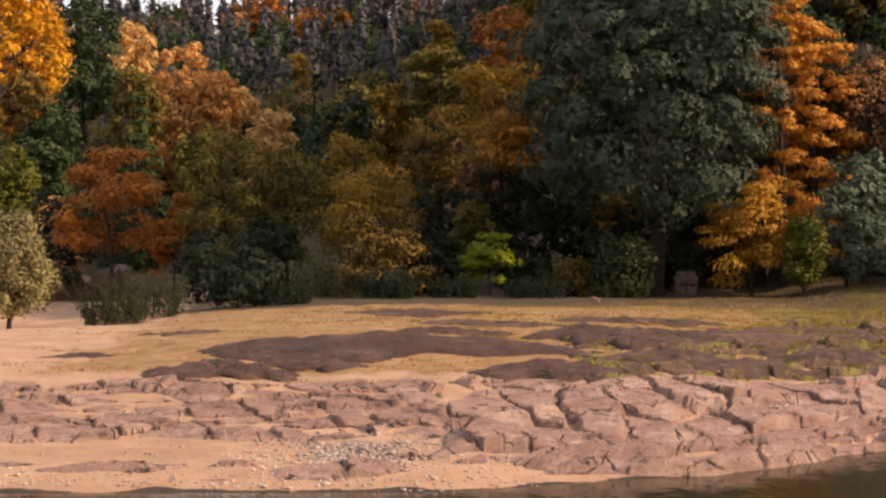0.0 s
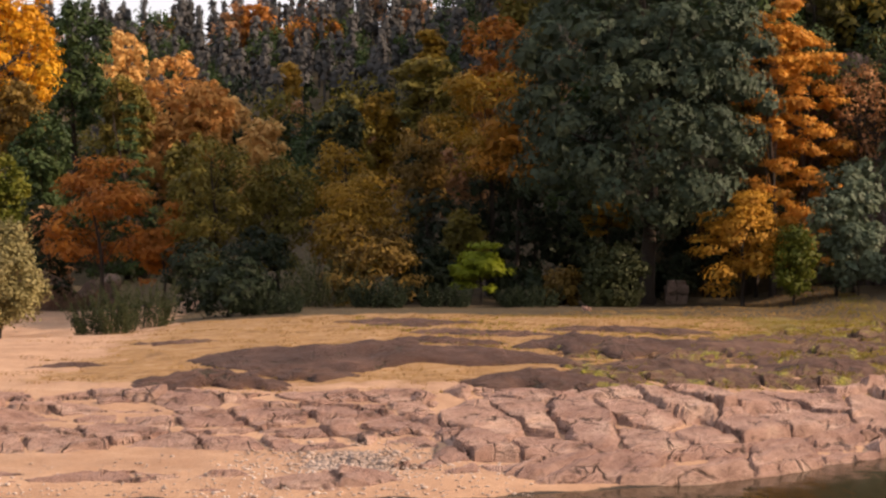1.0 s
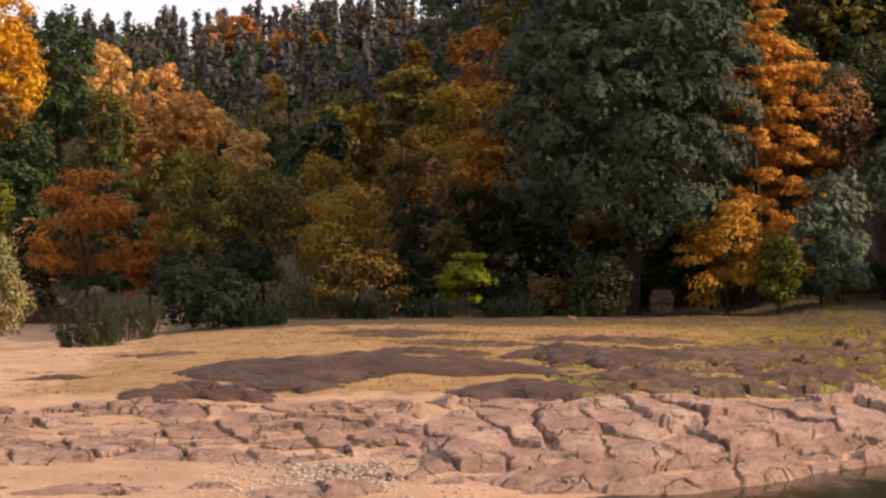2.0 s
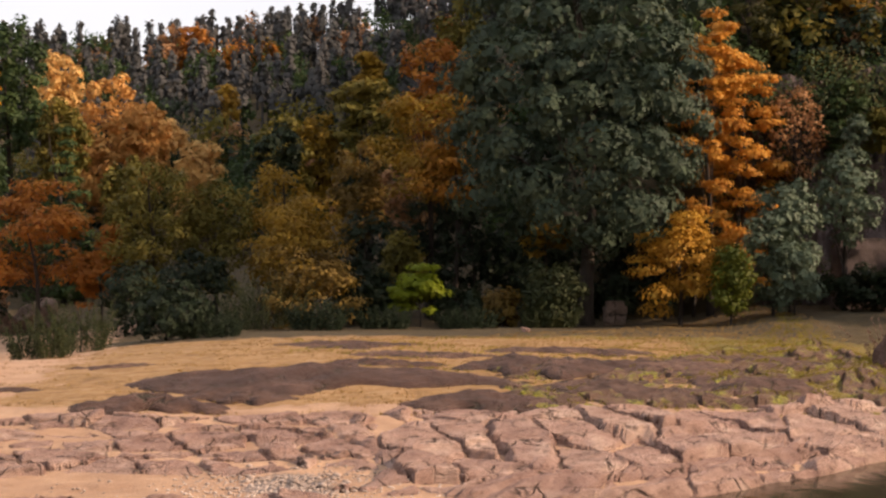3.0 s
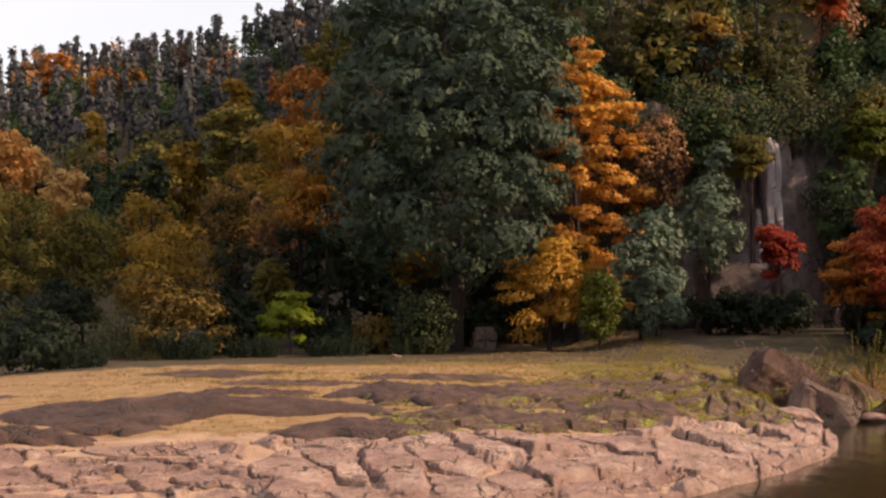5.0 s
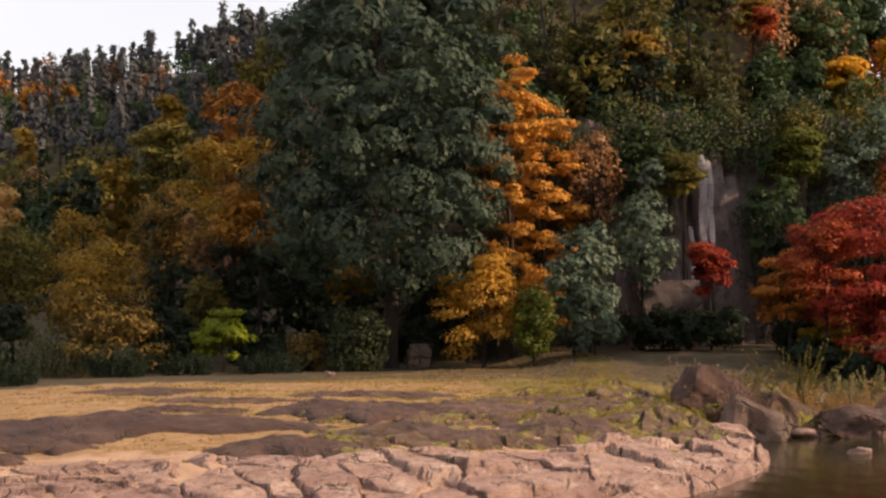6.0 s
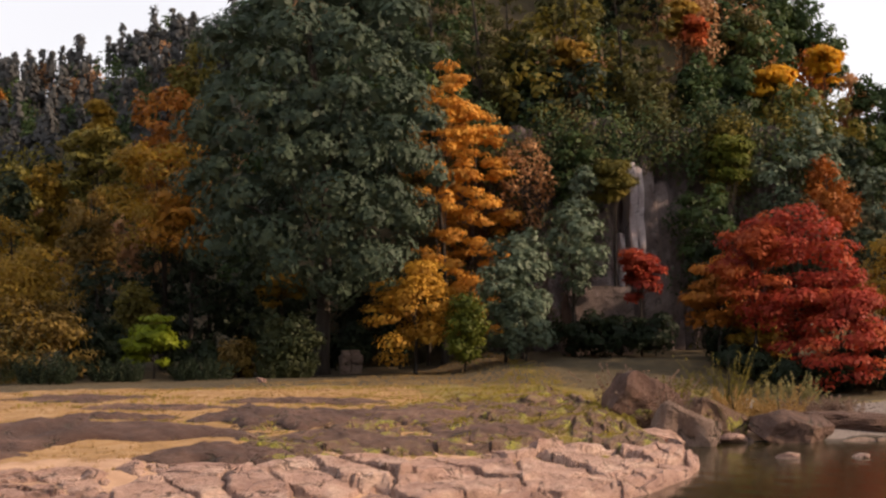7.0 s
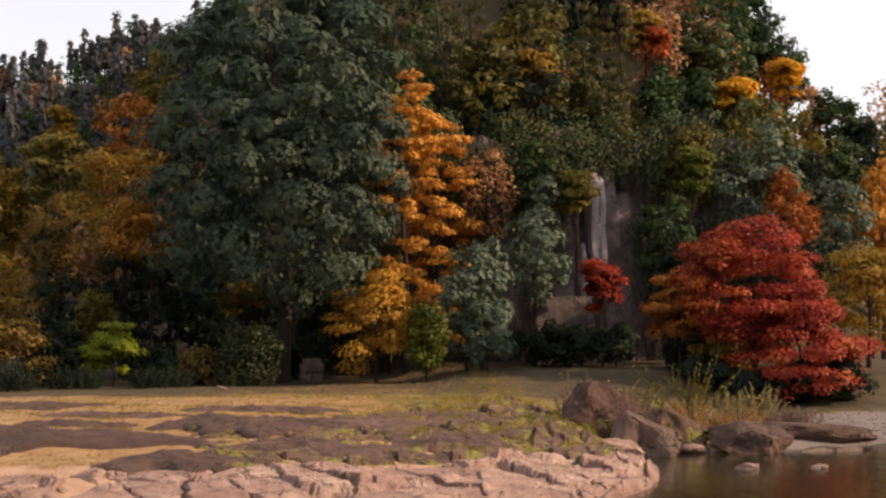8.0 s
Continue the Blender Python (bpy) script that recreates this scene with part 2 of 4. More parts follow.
# ---- mesh helpers ----
def mesh_of(name, verts, faces, mat, smooth_shade=False):
    me = bpy.data.meshes.new(name)
    me.from_pydata([tuple(v) for v in verts], [], faces)
    me.materials.append(mat)
    if smooth_shade:
        me.polygons.foreach_set("use_smooth", [True] * len(me.polygons))
    me.update()
    return me


def part(name, data, parent, label=""):
    ob = new(name, data)
    ob.parent = parent
    return tagged(ob, label)


def quad_mesh(name, verts, mat):
    """A mesh of loose quads, four verts each, from an (n, 4, 3) array."""
    k = len(verts)
    me = bpy.data.meshes.new(name)
    me.vertices.add(4 * k)
    me.vertices.foreach_set("co", verts.reshape(-1).astype(np.float32))
    me.loops.add(4 * k)
    me.loops.foreach_set("vertex_index", np.arange(4 * k, dtype=np.int32))
    me.polygons.add(k)
    me.polygons.foreach_set("loop_start", np.arange(0, 4 * k, 4, dtype=np.int32))
    me.materials.append(mat)
    me.update(calc_edges=True)
    return me


def unit(v):
    return v / np.maximum(np.linalg.norm(v, axis=1, keepdims=True), 1e-6)


def leaf_quads(rng, places, normals, size, slim=0.5):
    """A folded, pointed leaf at each place."""
    k = len(places)
    nrm = unit(unit(normals) + rng.normal(0, 0.15, (k, 3)))
    u = unit(np.cross(nrm, rng.normal(0, 1, (k, 3))))
    v = np.cross(nrm, u)
    a = (size * rng.uniform(0.65, 1.35, k))[:, None]
    fold = nrm * a * 0.13
    return np.stack([places - u * a, places + v * a * slim + fold, places + u * a * 0.9, places - v * a * slim + fold], 1)


def tube(verts, faces, path, radii, sides=6):
    start = len(verts)
    for i, (p, r) in enumerate(zip(path, radii)):
        d = (path[min(i + 1, len(path) - 1)] - path[max(i - 1, 0)]).normalized()
        q = d.to_track_quat("Z", "Y")
        for s in range(sides):
            a = 2 * math.pi * s / sides
            verts.append(p + q @ Vector((r * math.cos(a), r * math.sin(a), 0)))
    for i in range(len(path) - 1):
        for s in range(sides):
            a, b = start + i * sides + s, start + i * sides + (s + 1) % sides
            faces.append((a, b, b + sides, a + sides))


# ---- the land ----
def smooth(a, b, v):
    t = np.clip((np.asarray(v, float) - a) / (b - a), 0, 1)
    return t * t * (3 - 2 * t)


def waterline(x):
    """How far away the far shore runs, along the river."""
    return np.interp(x, [-80, -12, 0, 5.5, 10, 14, 16.5, 18, 19.2, 21, 24, 30, 45, 80],
                     [29, 30.4, 31, 33.4, 37.3, 42, 45.5, 48.8, 54.5, 56.6, 55.8, 57.6, 54, 50])


def wobble(x, y, size, seed=0.0):
    """Smooth, wandering undulation between -1 and 1 from crossed sines."""
    a, b = x / size + seed, y / size - 1.7 * seed
    return (np.sin(a * 2.1 + 1.3 * np.sin(b * 1.7 + seed)) + np.sin(b * 2.7 + 1.1 * np.sin(a * 1.9)) + np.sin((a + b) * 1.3 + 2 * seed)
            + 0.6 * np.sin((a - b) * 4.3 + seed)) / 3.6


def land(x, y):
    """Height of the ground at x, y; the river stands at 0."""
    x, y = np.asarray(x, float), np.asarray(y, float)
    d = y - waterline(x)
    far = np.interp(d, [-14, -5, -1.5, 0, 1.2, 4, 9, 18, 30], [-1.6, -1.1, -0.45, 0.0, 0.22, 0.5, 1.12, 1.5, 1.75])
    # behind the tip of the rock the bank climbs at once; left of the rock the ground falls to a sand bay
    far = far + smooth(15, 20, x) * smooth(3, 14, d) * 0.75 * smooth(66, 76, y) * (1 - smooth(40, 60, x))
    far = far - smooth(-9, -19, x) * smooth(56, 66, y) * 0.95 * (1 - smooth(88, 100, y))
    far = far - smooth(-3, -12, x) * smooth(9, 20, d) * 0.38 * (1 - smooth(70, 90, y))
    bar = smooth(24, 29, x) * smooth(0.5, 6, d) * (1 - smooth(68, 74, y))
    far = far * (1 - bar) + bar * np.minimum(far, 0.30 + 0.04 * d)
    foot = np.interp(x, [-120, -30, -12, 0, 12, 18, 22, 36, 45, 80], [135, 110, 92, 89, 88, 87, 87, 88, 92, 110])
    e = y - foot
    ridge = np.interp(x, [-60, -30, -12, 0, 8, 18, 40], [22.0, 22.0, 24.5, 27.0, 31.0, 35.0, 36.0])
    gentle = np.interp(e, [0, 20, 60], [0, 3, 8]) + np.interp(y, [150, 200, 240, 400], [0, 0.5, 1.0, 1.02]) * ridge
    steep = np.interp(e, [0, 1.0, 3.5, 20, 45, 120], [0, 8.5, 10.5, 24, 33, 34])
    w = smooth(9, 17, x) * (1 - smooth(42, 72, x))
    far = far + gentle * (1 - w) * (1 - 0.55 * smooth(40, 80, x)) + steep * w
    far = far + 0.5 * wobble(x, y, 7.0, 0.4) * smooth(4, 30, e) + 0.05 * wobble(x, y, 2.3, 1.1) * smooth(1, 6, d)
    # behind the camera the bank climbs: an unseen slope added to block low sky light
    near = np.interp(y, [-400, -70, -18, -6, 1.5, 5, 9, 14], [60, 45, 8, 3.5, 3.3, 1.2, -0.4, -1.6])
    return np.maximum(far, near)


def spaced(*runs):
    out = [runs[0][0]]
    for a, b, step in runs:
        out += list(np.linspace(a, b, max(2, int(round((b - a) / step)) + 1))[1:])
    return np.array(out)


def build_ground():
    xs = spaced((-1600, -200, 100), (-200, -60, 10), (-60, -15, 1.5), (-15, 20, 0.16), (20, 36, 0.3), (36, 80, 2), (80, 200, 10), (200, 1600, 100))
    ys = spaced((-1200, -100, 100), (-100, -10, 10), (-10, 28, 2), (28, 62, 0.17), (62, 92, 0.4), (92, 260, 4), (260, 400, 20), (400, 2400, 200))
    gx, gy = np.meshgrid(xs, ys)
    z = land(gx, gy)
    d = gy - waterline(gx)
    shelf = smooth(0.5, 3, d) * (1 - smooth(20, 34, d))
    z = z + shelf * (0.05 * wobble(gx, gy * 2.2, 0.9, 0.3) + 0.03 * wobble(gx, gy * 2, 0.33, 2.2))
    nx, ny = len(xs), len(ys)
    idx = np.arange(nx * ny).reshape(ny, nx)
    faces = np.stack([idx[:-1, :-1], idx[:-1, 1:], idx[1:, 1:], idx[1:, :-1]], -1).reshape(-1, 4)
    me = bpy.data.meshes.new("ground")
    me.vertices.add(nx * ny)
    me.vertices.foreach_set("co", np.stack([gx, gy, z], -1).reshape(-1).astype(np.float32))
    me.loops.add(faces.size)
    me.loops.foreach_set("vertex_index", faces.reshape(-1).astype(np.int32))
    me.polygons.add(len(faces))
    me.polygons.foreach_set("loop_start", np.arange(0, faces.size, 4, dtype=np.int32))
    me.polygons.foreach_set("use_smooth", np.ones(len(faces), dtype=bool))
    me.materials.append(ground_mat)
    me.update(calc_edges=True)
    bay = smooth(-8, -13, gx) * (1 - smooth(88, 94, gy))
    masks = {
        "grass": smooth(9, 13, d + 4 * smooth(9, 14, gx)) * (1 - 0.75 * bay) * 0.75,
        "green": np.maximum(smooth(58, 70, gy) * smooth(-4, 4, gx) * 0.62, smooth(9, 14, gx) * smooth(2.5, 4.5, d) * 0.75),
        # litter under trees; also paints the lawn's shade and darkens the unseen slope
        "litter_shade": (1 - 0.2 * smooth(13, 19, gx) * (1 - smooth(25, 28, gx)) * (1 - smooth(82, 86, gy))) * smooth(64.5 + 1.0 * smooth(24, 28, gx), 71 - 3 * smooth(24, 28, gx), gy) * smooth(-14, -9, gx) + smooth(86, 92, gy) * (1 - smooth(-14, -9, gx)) + smooth(-6, -14, gy),
        "gravel": np.maximum(smooth(24, 26.5, gx) * smooth(-1.5, 0.0, d) * (1 - smooth(65, 67, gy)),
                             0.75 * np.exp(-(((gx + 1.6) / 1.5) ** 2 + ((gy - 33.6) / 1.3) ** 2))),
        "wet": 1 - smooth(-0.1, 0.35, d + 0.25 * wobble(gx, gy, 0.8)),
    }
    for name, v in masks.items():
        at = me.attributes.new(name, "FLOAT", "POINT")
        at.data.foreach_set("value", np.clip(v, 0, 1).reshape(-1).astype(np.float32))
    tagged(new("ground", me), "sand, dry yellow turf, leaf litter and painted lawn shade on the river bank", "ground", kind="structure")


build_ground()
water = new("water", mesh_of("water", [(-1600, 4, 0), (1600, 4, 0), (1600, 75, 0), (-1600, 75, 0)], [(0, 1, 2, 3)], water_mat))
tagged(water, "calm dark brown river water reflecting the trees", "river", kind="structure")


def build_cliff():
    """A steep fluted rock face below the wooded hill."""
    xs, zs = np.linspace(17.5, 38.5, 170), np.linspace(0.0, 1.0, 60)
    gx, gf = np.meshgrid(xs, zs)
    gz = 0.8 + gf * (14.0 + 1.0 * wobble(gx, gx * 0, 1.7, 0.2))
    gy = 85.2 + 0.10 * (gz - 2) + 0.45 * wobble(gx, gz * 0.18, 1.4, 0.7) + 0.25 * wobble(gx, gz * 0.4, 0.5, 1.9) + 0.3 * wobble(gx * 0.3, gz, 0.9, 3.1) + 0.5 * np.abs(np.sin(gx * 2.3 + 0.8 * wobble(gx, gz, 3.0, 0.2))) + 0.2 * np.abs(np.sin(gx * 6.1 + 0.5 * wobble(gx, gz, 1.2, 0.9)))
    verts = np.stack([gx, gy, gz], -1).reshape(-1, 3)
    back = verts + np.array([0, 4.0, 0])
    nx, ny = len(xs), len(zs)
    faces = [(j * nx + i, j * nx + i + 1, (j + 1) * nx + i + 1, (j + 1) * nx + i) for j in range(ny - 1) for i in range(nx - 1)]
    k, top = nx * ny, (ny - 1) * nx
    faces += [(top + i, top + i + 1, k + top + i + 1, k + top + i) for i in range(nx - 1)]
    ob = new("cliff", mesh_of("cliff", np.vstack([verts, back]), faces, cliff_rock))
    return tagged(ob, "steep dark fluted rock cliff with ivy above the grass", "cliff", kind="structure")


def column_mesh(seed, wide, deep, high, mat, rough=1.0):
    """An upright, weathered block of rock with broken edges."""
    rng = np.random.default_rng(seed)
    bm = bmesh.new()
    bmesh.ops.create_cube(bm, size=1.0)
    bmesh.ops.subdivide_edges(bm, edges=bm.edges[:], cuts=7, use_grid_fill=True)
    off = Vector(rng.uniform(-40, 40, 3))
    for v in bm.verts:
        p = v.co
        pinch = 1 - 0.10 * (abs(p.x * 2) ** 6 + abs(p.z * 2) ** 8)
        q = Vector((p.x * wide * pinch, p.y * deep * pinch, p.z * high))
        q += Vector((noise.noise(q * 0.9 + off) * 0.22 * wide, noise.noise(q * 1.3 - off) * 0.22 * deep, noise.noise(q * 1.1 + off * 2) * 0.05 * high)) * rough
        v.co = q
    me = bpy.data.meshes.new("rock_column")
    bm.to_mesh(me)
    bm.free()
    me.materials.append(mat)
    return me


cliff = build_cliff()
for seed, (cx, cz, wide, high, mat, proud) in enumerate((
        (28.05, 9.8, 0.5, 5.6, pale_rock, 1.15), (28.5, 9.5, 0.4, 5.8, pale_rock, 1.0), (26.3, 6.2, 1.4, 7.0, cliff_rock, 0.6), (29.0, 7.4, 0.9, 11.0, cliff_rock, 0.8), (29.8, 6.6, 0.9, 10.0, cliff_rock, 0.6),
        (27.35, 7.2, 0.28, 3.2, pale_rock, 1.05), (25.0, 6.4, 1.3, 6.0, cliff_rock, 0.25), (30.6, 6.0, 0.7, 9.0, cliff_rock, 0.3))):
    column = new("rock_column", column_mesh(seed + 3, wide, 1.6, high, mat))
    column.matrix_world = pose(cx, 85.2 + 0.10 * (cz - 2) + 1.2 - proud, cz, -5.7, 0, 0)
    column.parent = cliff
    tagged(column, "pale water-streaked rock" if mat is pale_rock else "")


def ivy(seed, count, mat):
    """Creepers and small trees that hang over the cliff, leaving bare rock in the middle."""
    rng = np.random.default_rng(seed)
    spots = []
    while len(spots) < 200:
        x, z = rng.uniform(17.5, 38.5), rng.choice([rng.uniform(3.0, 15.5), rng.uniform(12.0, 15.5)])
        bare = 26.4 < x < 30.4 and z < 13.2 - 1.0 * abs(x - 28.3)
        if not bare and wobble(np.float64(x), np.float64(z), 1.6, 0.5) > -0.35:
            spots.append((x, 84.6 + 0.10 * z, z))
    spots = np.array(spots)
    pick = rng.integers(0, len(spots), count)
    d = unit(rng.normal(0, 1, (count, 3)))
    p = spots[pick] + d * np.array([0.95, 0.7, 1.1]) * rng.uniform(0.5, 1, (count, 1))
    tagged(new("cliff_creepers", quad_mesh("cliff_creepers", leaf_quads(rng, p, d + np.array([0, -0.6, 0.4]), 0.10, 0.5), mat)), "green creepers hanging over the cliff", "creeper", kind="stuff")


ivy(8, 9000, cedar_olive)
ivy(9, 15000, evergreen)
fallen = new("fallen_block", column_mesh(41, 3.9, 1.6, 3.9, cliff_rock, 0.3))
fallen.location = (25.0, 82.2, 3.95)
tagged(fallen, "huge pale grey-purple rock block leaning at the foot of the cliff", "rock")


# ---- trees and bushes ----
def lobes_broad(rng, h, w, full=2.4, big=1.0, low=0.88):
    """Rounded clumps packed over an uneven, full dome."""
    depth = min(low * h, 1.85 * w)
    k = int((26 + 0.72 * w * depth) * 2.2)
    d = unit(rng.normal(0, 1, (k, 3)))
    puff = (np.abs(d) ** full).sum(1) ** (-1 / full)
    reach = np.where(rng.random(k) < 0.75, rng.uniform(0.8, 1.0, k), rng.uniform(0.3, 0.75, k)) * (1 + 0.13 * np.sin(3 * d[:, 0] + 5 * d[:, 2] + rng.uniform(0, 6)))
    r = (w * 0.30 + 1.4) * rng.uniform(0.17, 0.33, k) * 0.85 * big
    c = d * (puff * reach)[:, None] * np.array([w / 2 * 0.86, w / 2 * 0.86, depth / 2 * 0.88])
    c[:, 2] += h - depth / 2 - 0.05 * depth
    kept = []
    for a in range(k):
        if all(np.linalg.norm(c[a] - c[b]) > 0.62 * (r[a] + r[b]) for b in kept):
            kept.append(a)
    c, r = c[kept], r[kept]
    return c, np.stack([r, r, r * 0.82], 1)


def lobes_pads(rng, h, w, tall=0.85):
    """Broad flat pads of twigs, tiled over a dome and hanging a little at their outer rims."""
    depth = min(0.88 * h, tall * w)
    k = int(14 + 6.0 * w + (2.6 + 2.2 * (tall > 2)) * depth)
    f = rng.uniform(0.02, 1, k) ** 0.8
    wide = w / 2 * (0.25 + 0.72 * np.sin(np.pi * (0.10 + 0.72 * (1 - f))))
    a, q = rng.uniform(0, 6.28, k), wide * np.sqrt(rng.uniform(0.12, 1, k))
    c = np.stack([q * np.cos(a), q * np.sin(a), h - depth * (1 - f) - 0.22 * q + rng.normal(0, 0.3, k)], 1)
    r = (0.30 + 0.105 * w) * rng.uniform(0.5, 1.15, k) * (0.75 if tall > 2 else 1.0)
    return c, np.stack([r * rng.uniform(0.9, 1.4, k), r, r * rng.uniform(0.26, 0.55, k) * (0.65 if tall > 2 else 1.0)], 1)


def lobes_great(rng, h, w):
    """A tall crown of many overlapping rounded boughs, each a low dome, round a dark heart."""
    depth, c, r = 0.80 * h, [], []
    for _ in range(900):
        d = unit(rng.normal(0, 1, (1, 3)))[0]
        full = 2.9 if d[2] < 0.1 else 2.25
        puff = (np.abs(d) ** full).sum() ** (-1 / full)
        at = d * puff * np.array([w / 2 * 0.80, w / 2 * 0.80, depth / 2 * 0.90]) * rng.uniform(0.84, 1.10) + np.array([-0.35, 0, h - depth * 0.52])
        size = rng.uniform(0.7, 1.6)
        if all(np.linalg.norm((at - b) * np.array([1, 1, 1.25])) > 0.80 * (size + q) for b, q in zip(c, r)):
            c.append(at)
            r.append(size)
    heart = unit(rng.normal(0, 1, (60, 3))) * rng.uniform(0.1, 0.68, (60, 1)) * np.array([w / 2, w / 2, depth / 2]) + np.array([0, 0, h - depth * 0.53])
    c, r = np.vstack([np.array(c), heart]), np.r_[np.array(r), np.full(60, 1.25)]
    return c, np.stack([r * 1.08, r * 1.08, r * 0.74], 1)


def whorls(rng, places, axes, size):
    """Seven long leaves fanned round the end of each twig."""
    k = 7
    p, d = np.repeat(places, k, 0), unit(np.repeat(axes, k, 0))
    t = unit(np.cross(d, rng.normal(0, 1, p.shape)))
    way = unit(t + d * rng.uniform(0.0, 0.55, (len(p), 1)) + np.array([0, 0, -0.15]))
    long = (size * rng.uniform(0.75, 1.3, len(p)))[:, None]
    side = unit(np.cross(way, d)) * long * 0.2
    mid = p + way * long * 0.55 + d * long * 0.08
    return np.stack([p, mid + side, p + way * long, mid - side], 1)


def lobes_conifer(rng, h, w, taper=0.75):
    c, s = [], []
    rings = int(h * 1.3)
    for t in range(rings):
        f = t / rings
        wide = w / 2 * (1 - f) ** taper
        for j in range(max(3, int(9 * (1 - f)))):
            a, q = rng.uniform(0, 6.28), wide * rng.uniform(0.35, 0.9)
            c.append((q * math.cos(a), q * math.sin(a), h * (0.08 + 0.92 * f) - 0.25 * q))
            r = max(0.12 * w * (1 - 0.6 * f), 0.2)
            s.append((r * 1.1, r * 1.1, r * 0.55))
    return np.array(c), np.array(s)


def crown_mesh(rng, kind, h, w, mat, size, limit):
    if kind in ("feather", "wispy"):
        stems, splay = (int(48 * w), 0.22) if kind == "feather" else (int(25 * w), 0.42)
        foot = np.c_[rng.uniform(-0.42, 0.42, stems) * w, rng.uniform(-0.35, 0.35, stems) * w, np.zeros(stems)]
        way = np.c_[rng.normal(0, splay, stems) + foot[:, 0] / w * 0.9, rng.normal(0, 0.25, stems), np.ones(stems)] * (h * rng.uniform(0.45, 1.1, stems) * np.sqrt(1 - (foot[:, 0] / (0.55 * w)) ** 2 * 0.8))[:, None]
        k = min(limit, int(stems * 52))
        pick, f = rng.integers(0, stems, k), rng.uniform(0.12, 1, k)
        p = foot[pick] + way[pick] * f[:, None] + rng.normal(0, 0.07, (k, 3)) * (1.3 - f)[:, None]
        blades = leaf_quads(rng, p, way[pick] * 0.2 + rng.normal(0, 1, (k, 3)), size * 0.45, 0.28)
        side = unit(np.cross(way, rng.normal(0, 1, (stems, 3)))) * 0.012
        sticks = np.stack([foot - side, foot + side, foot + way + side * 0.3, foot + way - side * 0.3], 1)
        return quad_mesh("crown", np.concatenate([blades, sticks]), mat), None
    c, s = {"soft": lambda *a: lobes_broad(*a, 2.2, 0.66), "dome": lobes_great, "clump": lambda *a: lobes_broad(*a, 2.4, 1.15), "raised": lambda *a: lobes_broad(*a, 2.2, 1.1, 0.6), "pads": lobes_pads, "low_pads": lambda *a: lobes_pads(*a, 0.5), "column": lambda *a: lobes_pads(*a, 2.9), "twiggy": lambda *a: lobes_broad(*a, 2.2, 0.6), "cedar": lambda *a: lobes_conifer(*a, 0.35), "conifer": lobes_conifer}[kind](rng, h, w)
    area = (s[:, 0] * (s[:, 0] + 2 * s[:, 2])) * 4.2
    if kind == "dome":  # the shaded heart is thinly leaved
        area[-60:] *= 0.3
    slim = 0.36 if kind in ("conifer", "cedar") else 0.5
    want = int(min(limit, (0.45 if kind == "twiggy" else 1.65 if kind in ("pads", "low_pads", "column") else 2.6 if kind == "dome" else 1.8 if kind in ("clump", "raised") else 1.35) * area.sum() / (size * size * 2 * slim)))
    if kind in ("dome", "clump", "raised"):
        want //= 7
    pick = rng.choice(len(c), want, p=area / area.sum())
    d = unit(rng.normal(0, 1, (want, 3)) + np.array([0, 0, 0.35]))
    if kind in ("dome", "clump", "raised"):
        away = unit(c[pick] - np.array([0, 0, h * 0.5])) * 0.7 + np.array([0, 0, 0.6])
        d = np.where(((d * away).sum(1) < (-0.1 if w > 5 and size < 0.13 else -0.6))[:, None], -d, d)
    p = c[pick] + d * s[pick] * (1.06 - (0.28 if kind in ("dome", "clump", "raised") else 0.5) * rng.random(want) ** 2.2)[:, None] + rng.normal(0, {"soft": 0.14, "twiggy": 0.2, "pads": 0.06, "column": 0.07, "cedar": 0.10}.get(kind, 0.035), (want, 3))
    out = unit(p - np.array([0, 0, h * 0.55]))
    if kind in ("dome", "clump", "raised"):
        # large inner leaves close the boughs
        i = np.repeat(np.arange(len(c)), 26)
        q = unit(rng.normal(0, 1, (len(i), 3)))
        inner = leaf_quads(rng, c[i] + q * s[i] * rng.uniform(0.2, 0.66, (len(i), 1)), q, 0.3 * s[:, 0].mean())
        return quad_mesh("crown", np.concatenate([whorls(rng, p, d + out * 0.4 + np.array([0, 0, 0.25]), size * 1.5), inner]), mat), c
    lift = 0.8 if kind in ("pads", "low_pads", "column") else -0.5 if kind == "cedar" else 0.3
    return quad_mesh("crown", leaf_quads(rng, p, d + out * 0.3 + np.array([0, 0, lift]), size, slim), mat), c


